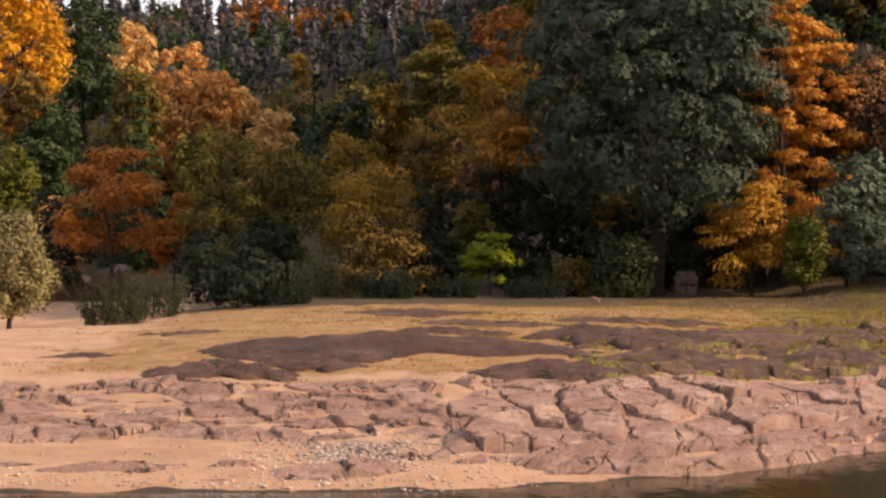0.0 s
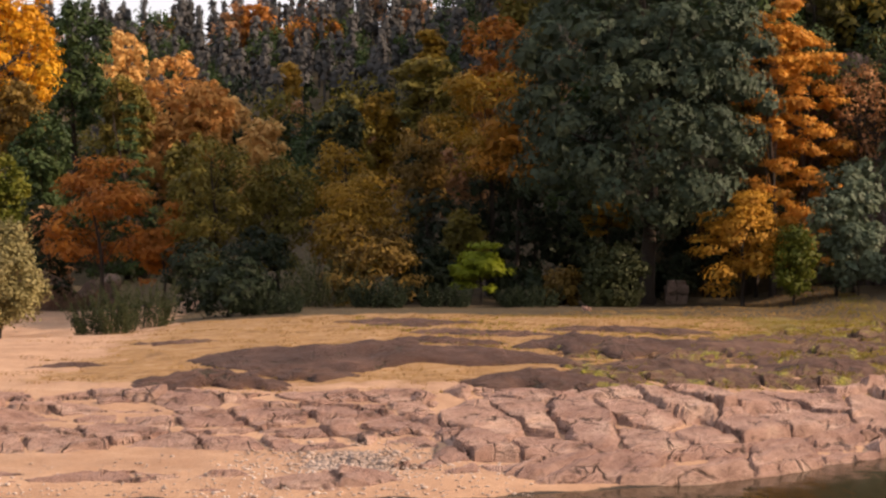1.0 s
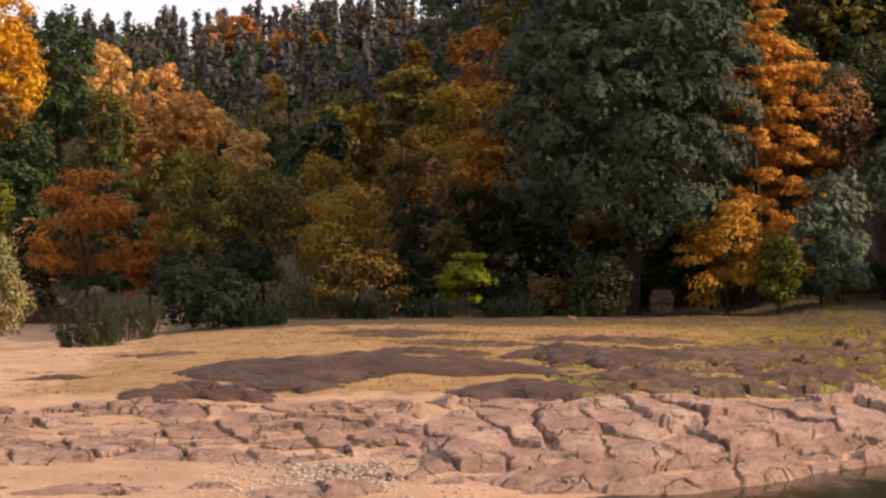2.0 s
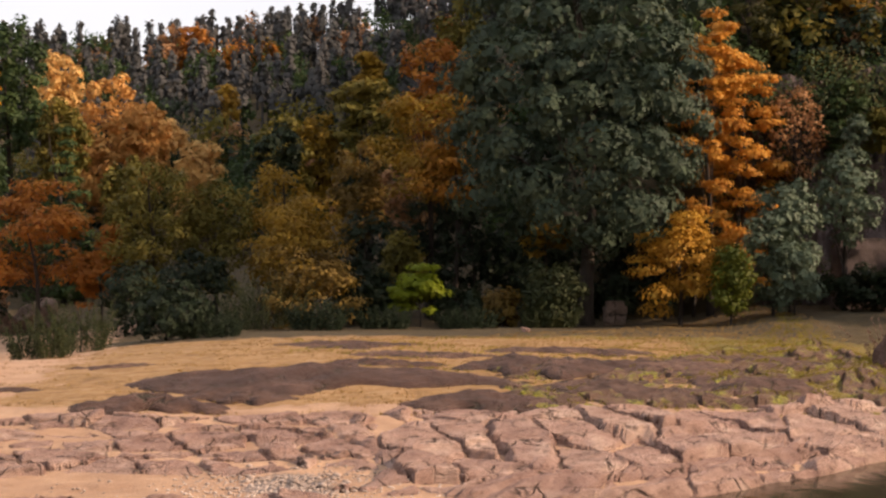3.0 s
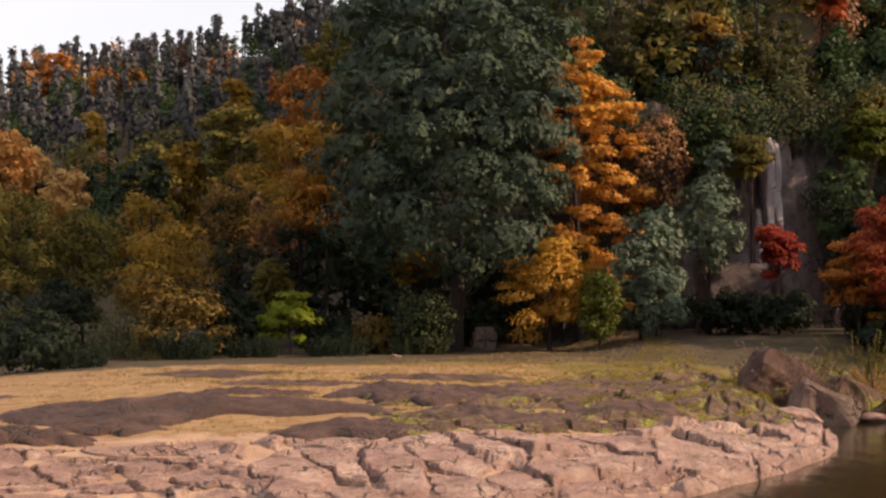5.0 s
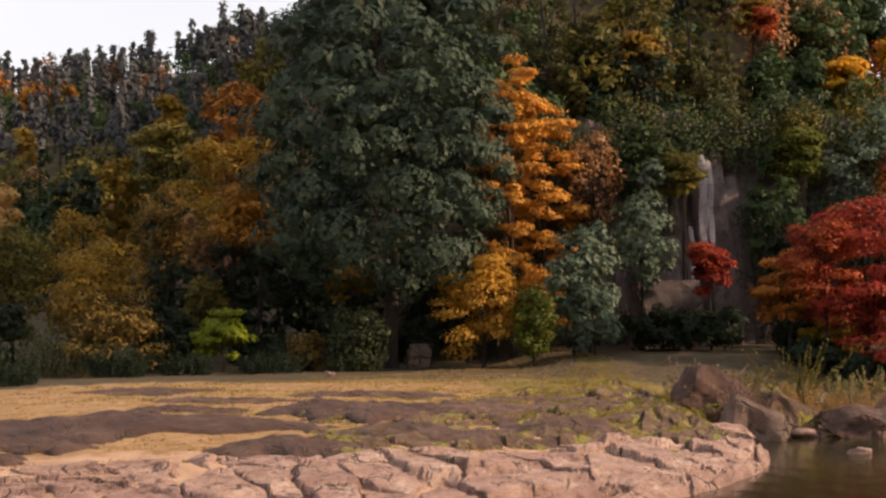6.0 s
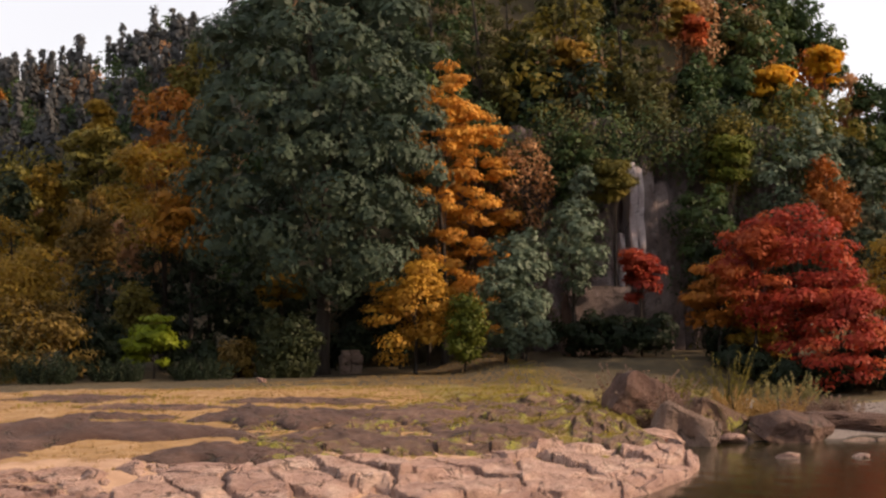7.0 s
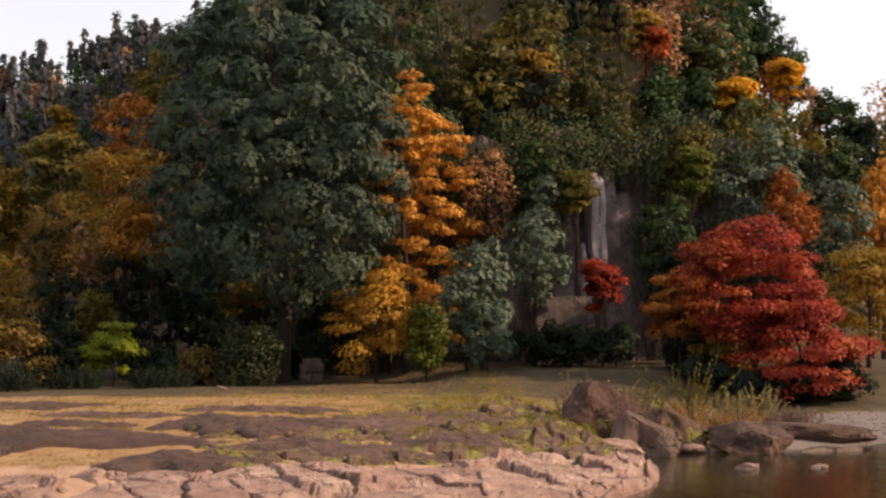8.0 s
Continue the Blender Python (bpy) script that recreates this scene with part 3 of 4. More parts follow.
def trunk_mesh(rng, h, w, tips, thick, limbs=20):
    verts, faces = [], []
    lean = Vector((rng.uniform(-0.05, 0.05), rng.uniform(-0.05, 0.05), 0))
    def stem(f):
        return Vector((0, 0, -0.3)) + (Vector((0, 0, 1)) + lean * f) * (f * (0.9 * h + 0.3)) + Vector((0.06 * w * math.sin(5 * f), 0.05 * w * math.sin(4 * f + 1), 0)) * f
    path = [stem(f) for f in (0, 0.05, 0.15, 0.3, 0.45, 0.6, 0.75, 0.9, 1.0)]
    tube(verts, faces, path, [thick * k for k in (1.5, 1.15, 1.0, 0.88, 0.75, 0.6, 0.42, 0.25, 0.1)], 8)
    if tips is not None:
        for i in rng.choice(len(tips), min(len(tips), limbs if h * w > 20 else 12), replace=False):
            tip = Vector(tips[i])
            f = min(0.92, max(0.12, (tip.z / h) * rng.uniform(0.55, 0.85)))
            root = stem(f)
            mid = root.lerp(tip, 0.5) + Vector((rng.uniform(-0.1, 0.1), rng.uniform(-0.1, 0.1), 0.12)) * (w * 0.3)
            r = thick * 0.32 * (1 - 0.7 * f)
            tube(verts, faces, [root, root.lerp(mid, 0.55), mid, tip], [r, r * 0.8, r * 0.55, r * 0.15], 5)
    return mesh_of("trunk", verts, faces, bark, True)


SEEDS = iter(range(100, 9999))


def plant(kind, x, y, h, w, mat, label, category="tree", far=80, limit=4500, group=""):
    rng = np.random.default_rng(next(SEEDS))
    root = new(category, None)
    root.location = (x, y, float(land(x, y)) - 0.05)
    size = 0.15 if kind in ("feather", "wispy") else 0.0018 * far if far > 94 else 0.00145 * far
    leaves, tips = crown_mesh(rng, kind, h, w, mat, size, limit if far < 100 else min(limit, 7500))
    part("trunk", trunk_mesh(rng, h, w, tips, 0.024 * w ** 0.5 * h ** 0.45 if category == "tree" else 0.03 * w ** 0.5, 6 if kind == "dome" else 34 if kind == "twiggy" else 16 if far < 120 else 5), root)
    part("crown", leaves, root)
    return tagged(root, label, category, group)


# understorey in the darkened green, with crown shade in its leaf colour
plant("clump", 12.8, 86.0, 7.0, 3.1, deep_shade_green, "dark green understorey tree behind the great evergreen", "tree", 87)
plant("clump", 14.9, 84.0, 5.8, 2.9, deep_shade_green, "dark green understorey tree behind the great evergreen", "tree", 85)
plant("clump", 16.5, 84.5, 6.5, 2.9, deep_shade_green, "dark green understorey tree behind the great evergreen", "tree", 86)
plant("clump", 10.0, 85.0, 5.8, 2.6, deep_shade_green, "dark green understorey tree behind the great evergreen", "tree", 86)
plant("clump", 8.7, 87.0, 7.9, 2.1, deep_shade_green, "dark green understorey tree behind the great evergreen", "tree", 87)
plant("soft", -27.5, 108.6, 21.1, 6.4, golden, "tall golden-yellow autumn tree on the wooded slope", "tree", 112, 6500)
plant("soft", -26.1, 119.4, 19.2, 6.3, evergreen, "tall dark green broadleaf tree on the wooded slope", "tree", 122, 5000)
plant("soft", -25.0, 98.9, 13.2, 3.2, olive, "olive-brown autumn tree on the wooded slope", "tree", 102)
plant("soft", -25.4, 134.0, 16.0, 4.4, peach, "pale yellow-green tree on the wooded slope", "tree", 136)
plant("soft", -20.2, 126.0, 13.9, 7.3, russet, "sunlit orange-brown tree on the wooded slope", "tree", 128, 8000)
plant("soft", -21.7, 117.0, 12.9, 4.0, moss_green, "dark olive tree before the sunlit ridge", "tree", 119)
plant("soft", -16.8, 124.0, 11.4, 4.0, russet, "sunlit peach-orange tree on the slope", "tree", 125)
plant("soft", -15.8, 130.0, 10.2, 3.8, peach, "pale golden sunlit tree on the slope", "tree", 131)
plant("soft", -12.5, 122.0, 8.2, 4.5, peach, "small sunlit orange tree on the slope", "tree", 123)
plant("conifer", -18.9, 102.2, 11.4, 5.8, evergreen, "dark green conifer on the wooded slope", "tree", 104)
plant("soft", -15.6, 108.0, 8.8, 4.1, moss_green, "olive tree in the shade of the slope", "tree", 109)
plant("soft", -23.0, 97.0, 11.0, 3.6, evergreen, "dark green tree on the wooded slope", "tree", 100)
plant("soft", -24.2, 92.9, 8.6, 3.1, lime, "light green leafy tree on the wooded slope", "tree", 96)
plant("clump", -20.8, 89.6, 6.2, 3.8, deep_shade_green, "dark blue-green shrub tree on the wooded slope", "bush", 92)
plant("pads", -17.0, 84.4, 7.4, 5.3, rust_orange, "rust-orange maple at the forest edge", "tree", 86, 6500)
plant("pads", -13.7, 84.0, 4.9, 3.2, rust_orange, "small rust-orange maple at the forest edge", "tree", 85)
plant("soft", -18.8, 71.6, 5.7, 3.7, willow_leaf, "round grey-green sunlit willow at the forest edge", "tree", 74, 6500)
plant("soft", -18.5, 70.6, 4.2, 3.4, willow_leaf, "low grey-green willow bush on the sand", "bush", 73)
plant("soft", -11.1, 83.5, 8.5, 5.7, moss_green, "spreading olive-green tree at the forest edge", "tree", 84, 6500)
plant("soft", -8.0, 84.5, 7.9, 4.0, moss_green, "olive-brown tree at the forest edge", "tree", 85, 5000)
plant("clump", -10.9, 77.0, 3.5, 3.6, deep_shade_green, "dark grey-green evergreen shrub at the forest edge", "bush", 78)
plant("clump", -8.5, 79.0, 3.8, 3.4, deep_shade_green, "dark grey-green evergreen shrub at the forest edge", "bush", 79)
plant("clump", -8.8, 70.5, 2.2, 3.4, deep_shade_green, "low dark grey-green shrub at the forest edge", "bush", 71)
plant("feather", -12.5, 62.8, 1.8, 2.1, reed, "feathery dark green bush at the forest edge", "bush", 64)
plant("feather", -11.6, 66.1, 2.3, 2.3, reed, "feathery dark green bush at the forest edge", "bush", 67)
plant("feather", -5.1, 75.9, 2.6, 3.6, reed, "feathery olive-green bush at the forest edge", "bush", 76)
plant("soft", -4.6, 86.0, 8.9, 4.6, amber, "soft olive-gold tree at the forest edge", "tree", 86, 5000)
plant("pads", -3.2, 79.0, 5.7, 5.3, amber, "layered golden low tree at the forest edge", "tree", 79, 6500)
plant("pads", -2.9, 77.5, 3.6, 5.3, olive, "low olive-brown tree under the golden one", "tree", 78)
plant("soft", -5.6, 101.9, 10.8, 3.7, moss_green, "olive tree on the slope", "tree", 102)
plant("clump", -5.7, 98.0, 10.3, 2.8, deep_shade_green, "small dark green tree on the slope", "tree", 98)
plant("soft", -3.4, 104.0, 10.9, 3.4, amber, "olive-gold tree on the slope", "tree", 104)
plant("pads", -0.3, 104.0, 12.2, 5.0, moss_green, "spreading olive tree on the slope", "tree", 104)
plant("pads", -0.1, 108.0, 12.9, 2.4, amber, "yellow tree on the slope", "tree", 108)
plant("pads", 3.0, 88.0, 11.8, 5.7, amber, "orange-gold spreading tree at the forest edge", "tree", 88, 6500)
plant("pads", 4.2, 85.0, 9.8, 4.1, shaded_ochre, "orange-gold tree with drooping sprays at the forest edge", "tree", 85)
plant("soft", -0.7, 92.0, 9.9, 3.5, olive, "brown-olive tree at the forest edge", "tree", 92)
plant("soft", 4.3, 108.0, 15.8, 5.4, rust_orange, "orange tree on the slope", "tree", 108, 5000)
plant("soft", 6.2, 112.0, 18.3, 4.0, moss_green, "olive-gold tree on the slope", "tree", 112)
# understorey filling the dark gaps; the shade there is in the leaf colour
plant("clump", -0.4, 87.0, 5.8, 3.9, deep_shade_green, "dark green understorey tree at the forest edge", "tree", 87)
plant("clump", 2.9, 89.0, 6.8, 4.0, deep_shade_green, "dark green understorey tree at the forest edge", "tree", 89)
plant("clump", 5.2, 86.0, 6.4, 3.8, deep_shade_green, "dark green understorey tree at the forest edge", "tree", 86)
plant("clump", 7.9, 87.0, 5.9, 4.5, deep_shade_green, "dark green understorey tree at the forest edge", "tree", 87)
plant("clump", -0.4, 82.0, 3.2, 3.1, deep_shade_green, "dark green understorey tree at the forest edge", "tree", 82)
plant("clump", 8.6, 85.0, 3.8, 3.8, deep_shade_green, "dark green understorey tree at the forest edge", "tree", 85)
plant("soft", 1.5, 83.0, 5.2, 2.2, moss_green, "olive sapling at the forest edge", "tree", 83)
plant("pads", 8.3, 79.6, 5.5, 2.0, amber, "yellow-leaved low branch tree at the forest edge", "tree", 80)
plant("clump", -0.5, 80.0, 2.2, 2.7, deep_shade_green, "low dark green bush at the forest edge", "bush", 80)
plant("low_pads", 2.2, 77.0, 2.5, 2.3, bright_lime, "bright lime-green bush at the forest edge", "bush", 77)
plant("soft", 8.4, 76.5, 3.1, 3.0, reed, "low olive bush at the forest edge", "bush", 77)
plant("soft", 6.1, 77.7, 1.7, 2.3, olive, "low brown brush at the forest edge", "bush", 78)
# low bushes along the dark forest foot, its shade put into their leaf colour
plant("clump", 4.1, 78.5, 1.9, 2.7, deep_shade_green, "low dark green bush at the forest edge", "bush", 79)
plant("feather", -2.5, 74.0, 1.4, 2.5, deep_shade_green, "low dark green bush at the forest edge", "bush", 74)
plant("feather", 0.5, 75.0, 1.1, 2.3, deep_shade_green, "low dark green bush at the forest edge", "bush", 75)
plant("feather", 4.3, 75.0, 1.0, 2.8, deep_shade_green, "low dark green bush at the forest edge", "bush", 75)
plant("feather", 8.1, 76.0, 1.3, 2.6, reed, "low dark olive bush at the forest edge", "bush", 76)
plant("feather", -6.9, 70.5, 1.1, 2.9, deep_shade_green, "low dark green bush at the forest edge", "bush", 71)
plant("clump", 12.0, 84.0, 2.2, 3.2, deep_shade_green, "dark green bush behind the pedestal", "bush", 85)
plant("column", 17.1, 83.2, 15.1, 4.4, ochre, "tall orange tree with flat sprays", "tree", 85, 11000)
plant("column", 19.0, 84.8, 13.5, 4.6, ochre, "tall orange tree with flat sprays", "tree", 87, 11000)
plant("pads", 14.3, 76.5, 5.1, 4.2, honey, "low golden-orange maple at the forest edge", "tree", 78, 6500)
plant("soft", 16.4, 75.2, 4.0, 1.9, lime, "small green-yellow sapling at the forest edge", "tree", 77)
plant("soft", 16.3, 86.5, 12.4, 1.8, moss_green, "olive tree behind the evergreen", "tree", 88)
plant("twiggy", 22.0, 85.2, 12.0, 3.1, brown_leaf, "thin russet-brown tree at the forest edge", "tree", 88)
plant("raised", 23.0, 79.8, 8.4, 3.2, highlit_leaf, "glossy evergreen tree at the forest edge", "tree", 83, 6500)
plant("clump", 19.9, 78.2, 7.0, 2.8, highlit_leaf, "glossy evergreen tree at the forest edge", "tree", 81, 6500)
plant("clump", 18.8, 77.0, 5.4, 2.9, highlit_leaf, "glossy evergreen tree beside the lawn", "tree", 79, 5000)
plant("clump", 19.5, 75.8, 3.7, 2.3, highlit_leaf, "glossy evergreen bush beside the lawn", "bush", 78)
plant("clump", 24.6, 83.5, 9.9, 1.3, highlit_leaf, "slim glossy evergreen sapling below the cliff", "tree", 87)
plant("pads", 26.5, 79.7, 5.1, 1.7, crimson, "small red maple before the cliff", "tree", 84)
plant("clump", 23.3, 79.6, 2.3, 2.3, deep_shade_green, "clipped dark hedge bush below the cliff", "bush", 83)
plant("clump", 25.4, 79.6, 2.1, 2.4, deep_shade_green, "clipped dark hedge bush below the cliff", "bush", 84)
plant("clump", 27.2, 79.6, 2.2, 1.9, deep_shade_green, "clipped dark hedge bush below the cliff", "bush", 84)
plant("pads", 31.9, 73.2, 7.5, 6.6, crimson, "wide red maple at the forest edge", "tree", 80, 14000)
plant("pads", 29.6, 72.4, 6.7, 3.3, scarlet, "orange-red side of the maple group", "tree", 78)
plant("pads", 33.1, 70.8, 4.4, 5.6, crimson, "low red maple at the forest edge", "tree", 78, 11000)
plant("pads", 29.4, 76.5, 4.6, 3.4, rust_orange, "orange-brown maple at the forest edge", "tree", 82, 8000)
plant("pads", 31.1, 75.5, 2.6, 2.8, amber, "yellow-green low tree under the maples", "tree", 82)
plant("pads", 39.0, 75.5, 5.9, 5.4, amber, "yellow-gold tree at the forest edge", "tree", 85, 6500)
plant("soft", 38.5, 83.6, 10.5, 3.1, flame, "orange autumn tree on the wooded slope", "tree", 92, 5000)
plant("soft", 45.4, 86.0, 11.9, 4.7, ochre, "golden autumn tree on the wooded slope", "tree", 97, 5000)
plant("clump", 41.9, 84.2, 10.6, 3.3, highlit_leaf, "dark grey-green evergreen on the wooded slope", "tree", 94, 5000)
plant("clump", 37.9, 86.5, 14.1, 6.7, highlit_leaf, "large dark evergreen tree on the wooded slope", "tree", 94, 18000)
plant("clump", 45.9, 92.0, 13.8, 3.1, evergreen, "dark green tree on the wooded slope", "tree", 103, 5000)
plant("clump", 48.7, 93.0, 13.4, 3.2, deep_shade_green, "dark green tree on the wooded slope", "tree", 105, 5000)
plant("clump", 42.6, 90.0, 12.4, 2.8, deep_shade_green, "dark green tree on the wooded slope", "tree", 100, 5000)
plant("clump", 46.2, 89.0, 10.1, 3.7, deep_shade_green, "dark green tree on the wooded slope", "tree", 100, 5000)
plant("clump", 54.0, 100.0, 8.9, 3.4, moss_green, "dark green tree on the wooded slope", "tree", 114, 5000)
plant("clump", 35.2, 80.5, 9.0, 3.6, deep_shade_green, "dark green tree behind the maples", "tree", 88)
plant("clump", 38.6, 80.0, 6.6, 2.7, deep_shade_green, "dark green tree behind the maples", "tree", 89)
plant("clump", 28.9, 72.5, 1.0, 2.5, deep_shade_green, "dark undergrowth bush below the maples", "bush", 78)
plant("clump", 30.4, 70.5, 1.3, 2.7, deep_shade_green, "dark undergrowth bush below the maples", "bush", 77)
plant("clump", 32.3, 69.5, 1.7, 2.4, deep_shade_green, "dark undergrowth bush below the maples", "bush", 77)
plant("clump", 34.9, 70.0, 1.7, 3.1, deep_shade_green, "dark undergrowth bush below the maples", "bush", 78)
plant("clump", 30.5, 78.0, 1.5, 2.1, deep_shade_green, "dark undergrowth bush below the maples", "bush", 84)
plant("pads", 26.4, 83.8, 10.2, 1.9, moss_green, "yellow-green tree clinging to the cliff", "tree", 88)
plant("clump", 24.9, 86.0, 11.9, 2.5, evergreen, "dark green tree clinging to the cliff", "tree", 90)
plant("soft", 33.5, 86.0, 13.5, 2.9, moss_green, "yellow-green tree beside the cliff", "tree", 92, 5000)
plant("pads", 33.3, 84.5, 11.5, 2.1, lime, "light green spray beside the cliff", "tree", 91)
plant("clump", 31.5, 83.5, 9.4, 2.9, evergreen, "dark green tree beside the cliff", "tree", 89)
plant("clump", 31.5, 82.0, 6.6, 2.8, deep_shade_green, "dark green bush below the cliff", "bush", 88)
plant("cedar", 18.2, 92.0, 12.8, 4.1, cedar_green, "dark drooping cedar on the hill", "tree", 94, 5000)
plant("cedar", 20.9, 91.0, 12.3, 4.2, cedar_green, "dark drooping cedar on the hill", "tree", 93, 5000)
plant("soft", 23.8, 94.0, 5.8, 3.2, evergreen, "dark green tree on the hill", "tree", 97)
plant("clump", 24.4, 91.0, 5.5, 2.5, evergreen, "dark green tree on the cliff", "tree", 94)
plant("twiggy", 26.6, 92.0, 7.0, 4.2, brown_leaf, "bare brown tree on the cliff", "tree", 96)
plant("low_pads", 26.1, 90.5, 6.8, 1.9, olive_gold, "small yellow-brown tree on the cliff", "tree", 94)
plant("twiggy", 26.6, 91.0, 5.0, 3.4, brown_leaf, "bare brown shrub on the cliff edge", "bush", 95)
plant("cedar", 29.4, 91.0, 12.2, 3.3, cedar_olive, "tall olive cedar on the cliff", "tree", 96, 5000)
plant("cedar", 31.1, 90.0, 12.0, 3.1, cedar_olive, "tall olive cedar on the cliff", "tree", 95, 5000)
plant("soft", 29.8, 89.5, 7.3, 3.4, cedar_olive, "olive tree hanging over the cliff", "tree", 94, 5000)
plant("soft", 33.5, 90.0, 7.6, 2.3, evergreen, "green tree on the cliff", "tree", 96)
plant("twiggy", 35.7, 96.0, 7.3, 3.6, brown_leaf, "brown tree on the hill", "tree", 102)
plant("pads", 34.9, 94.0, 6.9, 1.3, scarlet, "small red tree on the hill", "tree", 100)
plant("pads", 34.4, 95.0, 7.3, 1.6, olive_gold, "small yellow tree on the hill", "tree", 101)
plant("soft", 38.9, 97.0, 7.2, 3.3, cedar_olive, "olive-green tree on the hill", "tree", 105)
plant("clump", 36.5, 92.0, 6.8, 3.1, evergreen, "dark green tree on the hill", "tree", 99)
plant("low_pads", 38.8, 92.0, 6.5, 2.5, golden, "small golden tree on the hill", "tree", 100)
plant("pads", 44.1, 96.0, 7.4, 1.8, golden, "small bright yellow tree on the hill", "tree", 106)
plant("twiggy", 44.5, 99.0, 6.1, 2.4, flame, "small red-brown tree on the hill", "tree", 109)
plant("soft", 45.0, 104.0, 7.6, 3.6, evergreen, "dark green tree on the hill crest", "tree", 113)
plant("soft", 45.8, 103.0, 7.7, 2.9, evergreen, "dark green tree on the hill crest", "tree", 113)
plant("soft", 46.9, 102.0, 7.4, 2.8, evergreen, "dark green tree on the hill crest", "tree", 112)
plant("soft", 47.8, 100.0, 6.0, 2.4, brown_leaf, "dark brown tree on the hill", "tree", 111)
plant("soft", 48.5, 98.0, 8.0, 3.5, evergreen, "dark green conifer on the hill", "tree", 109)
plant("soft", 49.8, 97.0, 7.9, 2.3, deep_shade_green, "dark green tree on the hill", "tree", 109)
plant("twiggy", 63.9, 120.0, 17.0, 4.1, brown_leaf, "bare brown tree on the far slope", "tree", 136)
plant("soft", 56.0, 104.0, 9.8, 3.9, evergreen, "dark green tree on the hill", "tree", 118)
plant("soft", 38.4, 110.0, 5.8, 4.9, evergreen, "dark green tree on the hill crest", "tree", 117)
plant("soft", 44.1, 112.0, 6.0, 5.4, evergreen, "dark green tree on the hill crest", "tree", 120)
plant("soft", 34.1, 110.0, 5.9, 4.5, evergreen, "dark green tree on the hill crest", "tree", 115)
plant("soft", 29.6, 108.0, 5.5, 4.1, evergreen, "dark green tree on the hill crest", "tree", 112)
plant("clump", 17.8, 104.0, 3.8, 4.3, evergreen, "dark green tree behind the great evergreen", "tree", 106)
plant("soft", 10.8, 112.0, 19.8, 5.0, evergreen, "dark green tree on the hill", "tree", 113)
plant("soft", -23.6, 222.0, 9.5, 5.8, rust_orange, "rust-red autumn tree on the far ridge", "tree", 223)
plant("soft", -18.1, 222.0, 5.6, 3.8, olive_gold, "yellow autumn tree on the far ridge", "tree", 223)
plant("soft", -14.3, 222.0, 5.7, 4.6, rust_orange, "rust-red autumn tree on the far ridge", "tree", 222)
plant("soft", -4.7, 222.0, 5.6, 5.7, brown_leaf, "brown autumn tree on the far ridge", "tree", 222)
plant("soft", -26.9, 222.0, 9.3, 4.2, brown_leaf, "brown autumn tree on the far ridge", "tree", 224)
plant("soft", -14.6, 165.0, 9.1, 2.8, olive_gold, "slim yellow tree on the dark slope", "tree", 166)
plant("cedar", 22.9, 93.0, 10.3, 4.4, cedar_green, "dark drooping cedar on the hill", "tree", 96, 5000)
plant("soft", 27.8, 97.0, 8.7, 4.0, cedar_olive, "dark olive tree on the hill", "tree", 101)
plant("cedar", 26.7, 92.0, 10.0, 3.1, cedar_green, "dark cedar on the cliff edge", "tree", 96)

plant("dome", 10.2, 79.0, 20.6, 13.2, glossy_leaf, "huge dark glossy evergreen tree with a straight trunk", "tree", 80, 95000)

# filling woods: a few trees grown once and copied
rng_w = np.random.default_rng(77)
fills = [plant("soft", -40 + 9 * i, 150, 8, 6.5, m, lab, "tree", 135, 1700, "woodland trees") for i, (m, lab) in enumerate((
    (evergreen, "dark green tree in the woods"), (moss_green, "olive-green tree in the woods"), (deep_shade_green, "deep green tree in the woods"), (brown_leaf, "brown autumn tree in the woods"), (evergreen, "dark green tree in the woods")))]
for i in range(38):
    x, y = rng_w.uniform(13.5, 47), rng_w.uniform(89.5, 114)
    copy_thing(fills[int(rng_w.choice([0, 0, 1, 1, 2, 3, 4]))], pose(x, y, float(land(x, y)) - 1.2, 0, 0, rng_w.uniform(0, 360)) @ Matrix.Scale(rng_w.uniform(0.75, 1.15), 4))
for i in range(8):
    x, y = rng_w.uniform(13, 25), rng_w.uniform(89, 106)
    copy_thing(fills[int(rng_w.choice([0, 1, 2, 4]))], pose(x, y, float(land(x, y)) - 2.5, 0, 0, rng_w.uniform(0, 360)) @ Matrix.Scale(rng_w.uniform(0.7, 1.0), 4))
for i in range(60):
    x, y = (rng_w.uniform(-45, 16), rng_w.uniform(90, 150)) if i % 2 else (rng_w.uniform(-16, 12), rng_w.uniform(104, 155))
    if -0.20 < x / y < -0.08 and y < 127 or -8 < x < 6 and y < 112:
        continue
    copy_thing(fills[i % 5], pose(x, y, float(land(x, y)) - 0.3, 0, 0, rng_w.uniform(0, 360)) @ Matrix.Scale(rng_w.uniform(0.7, 1.05), 4))


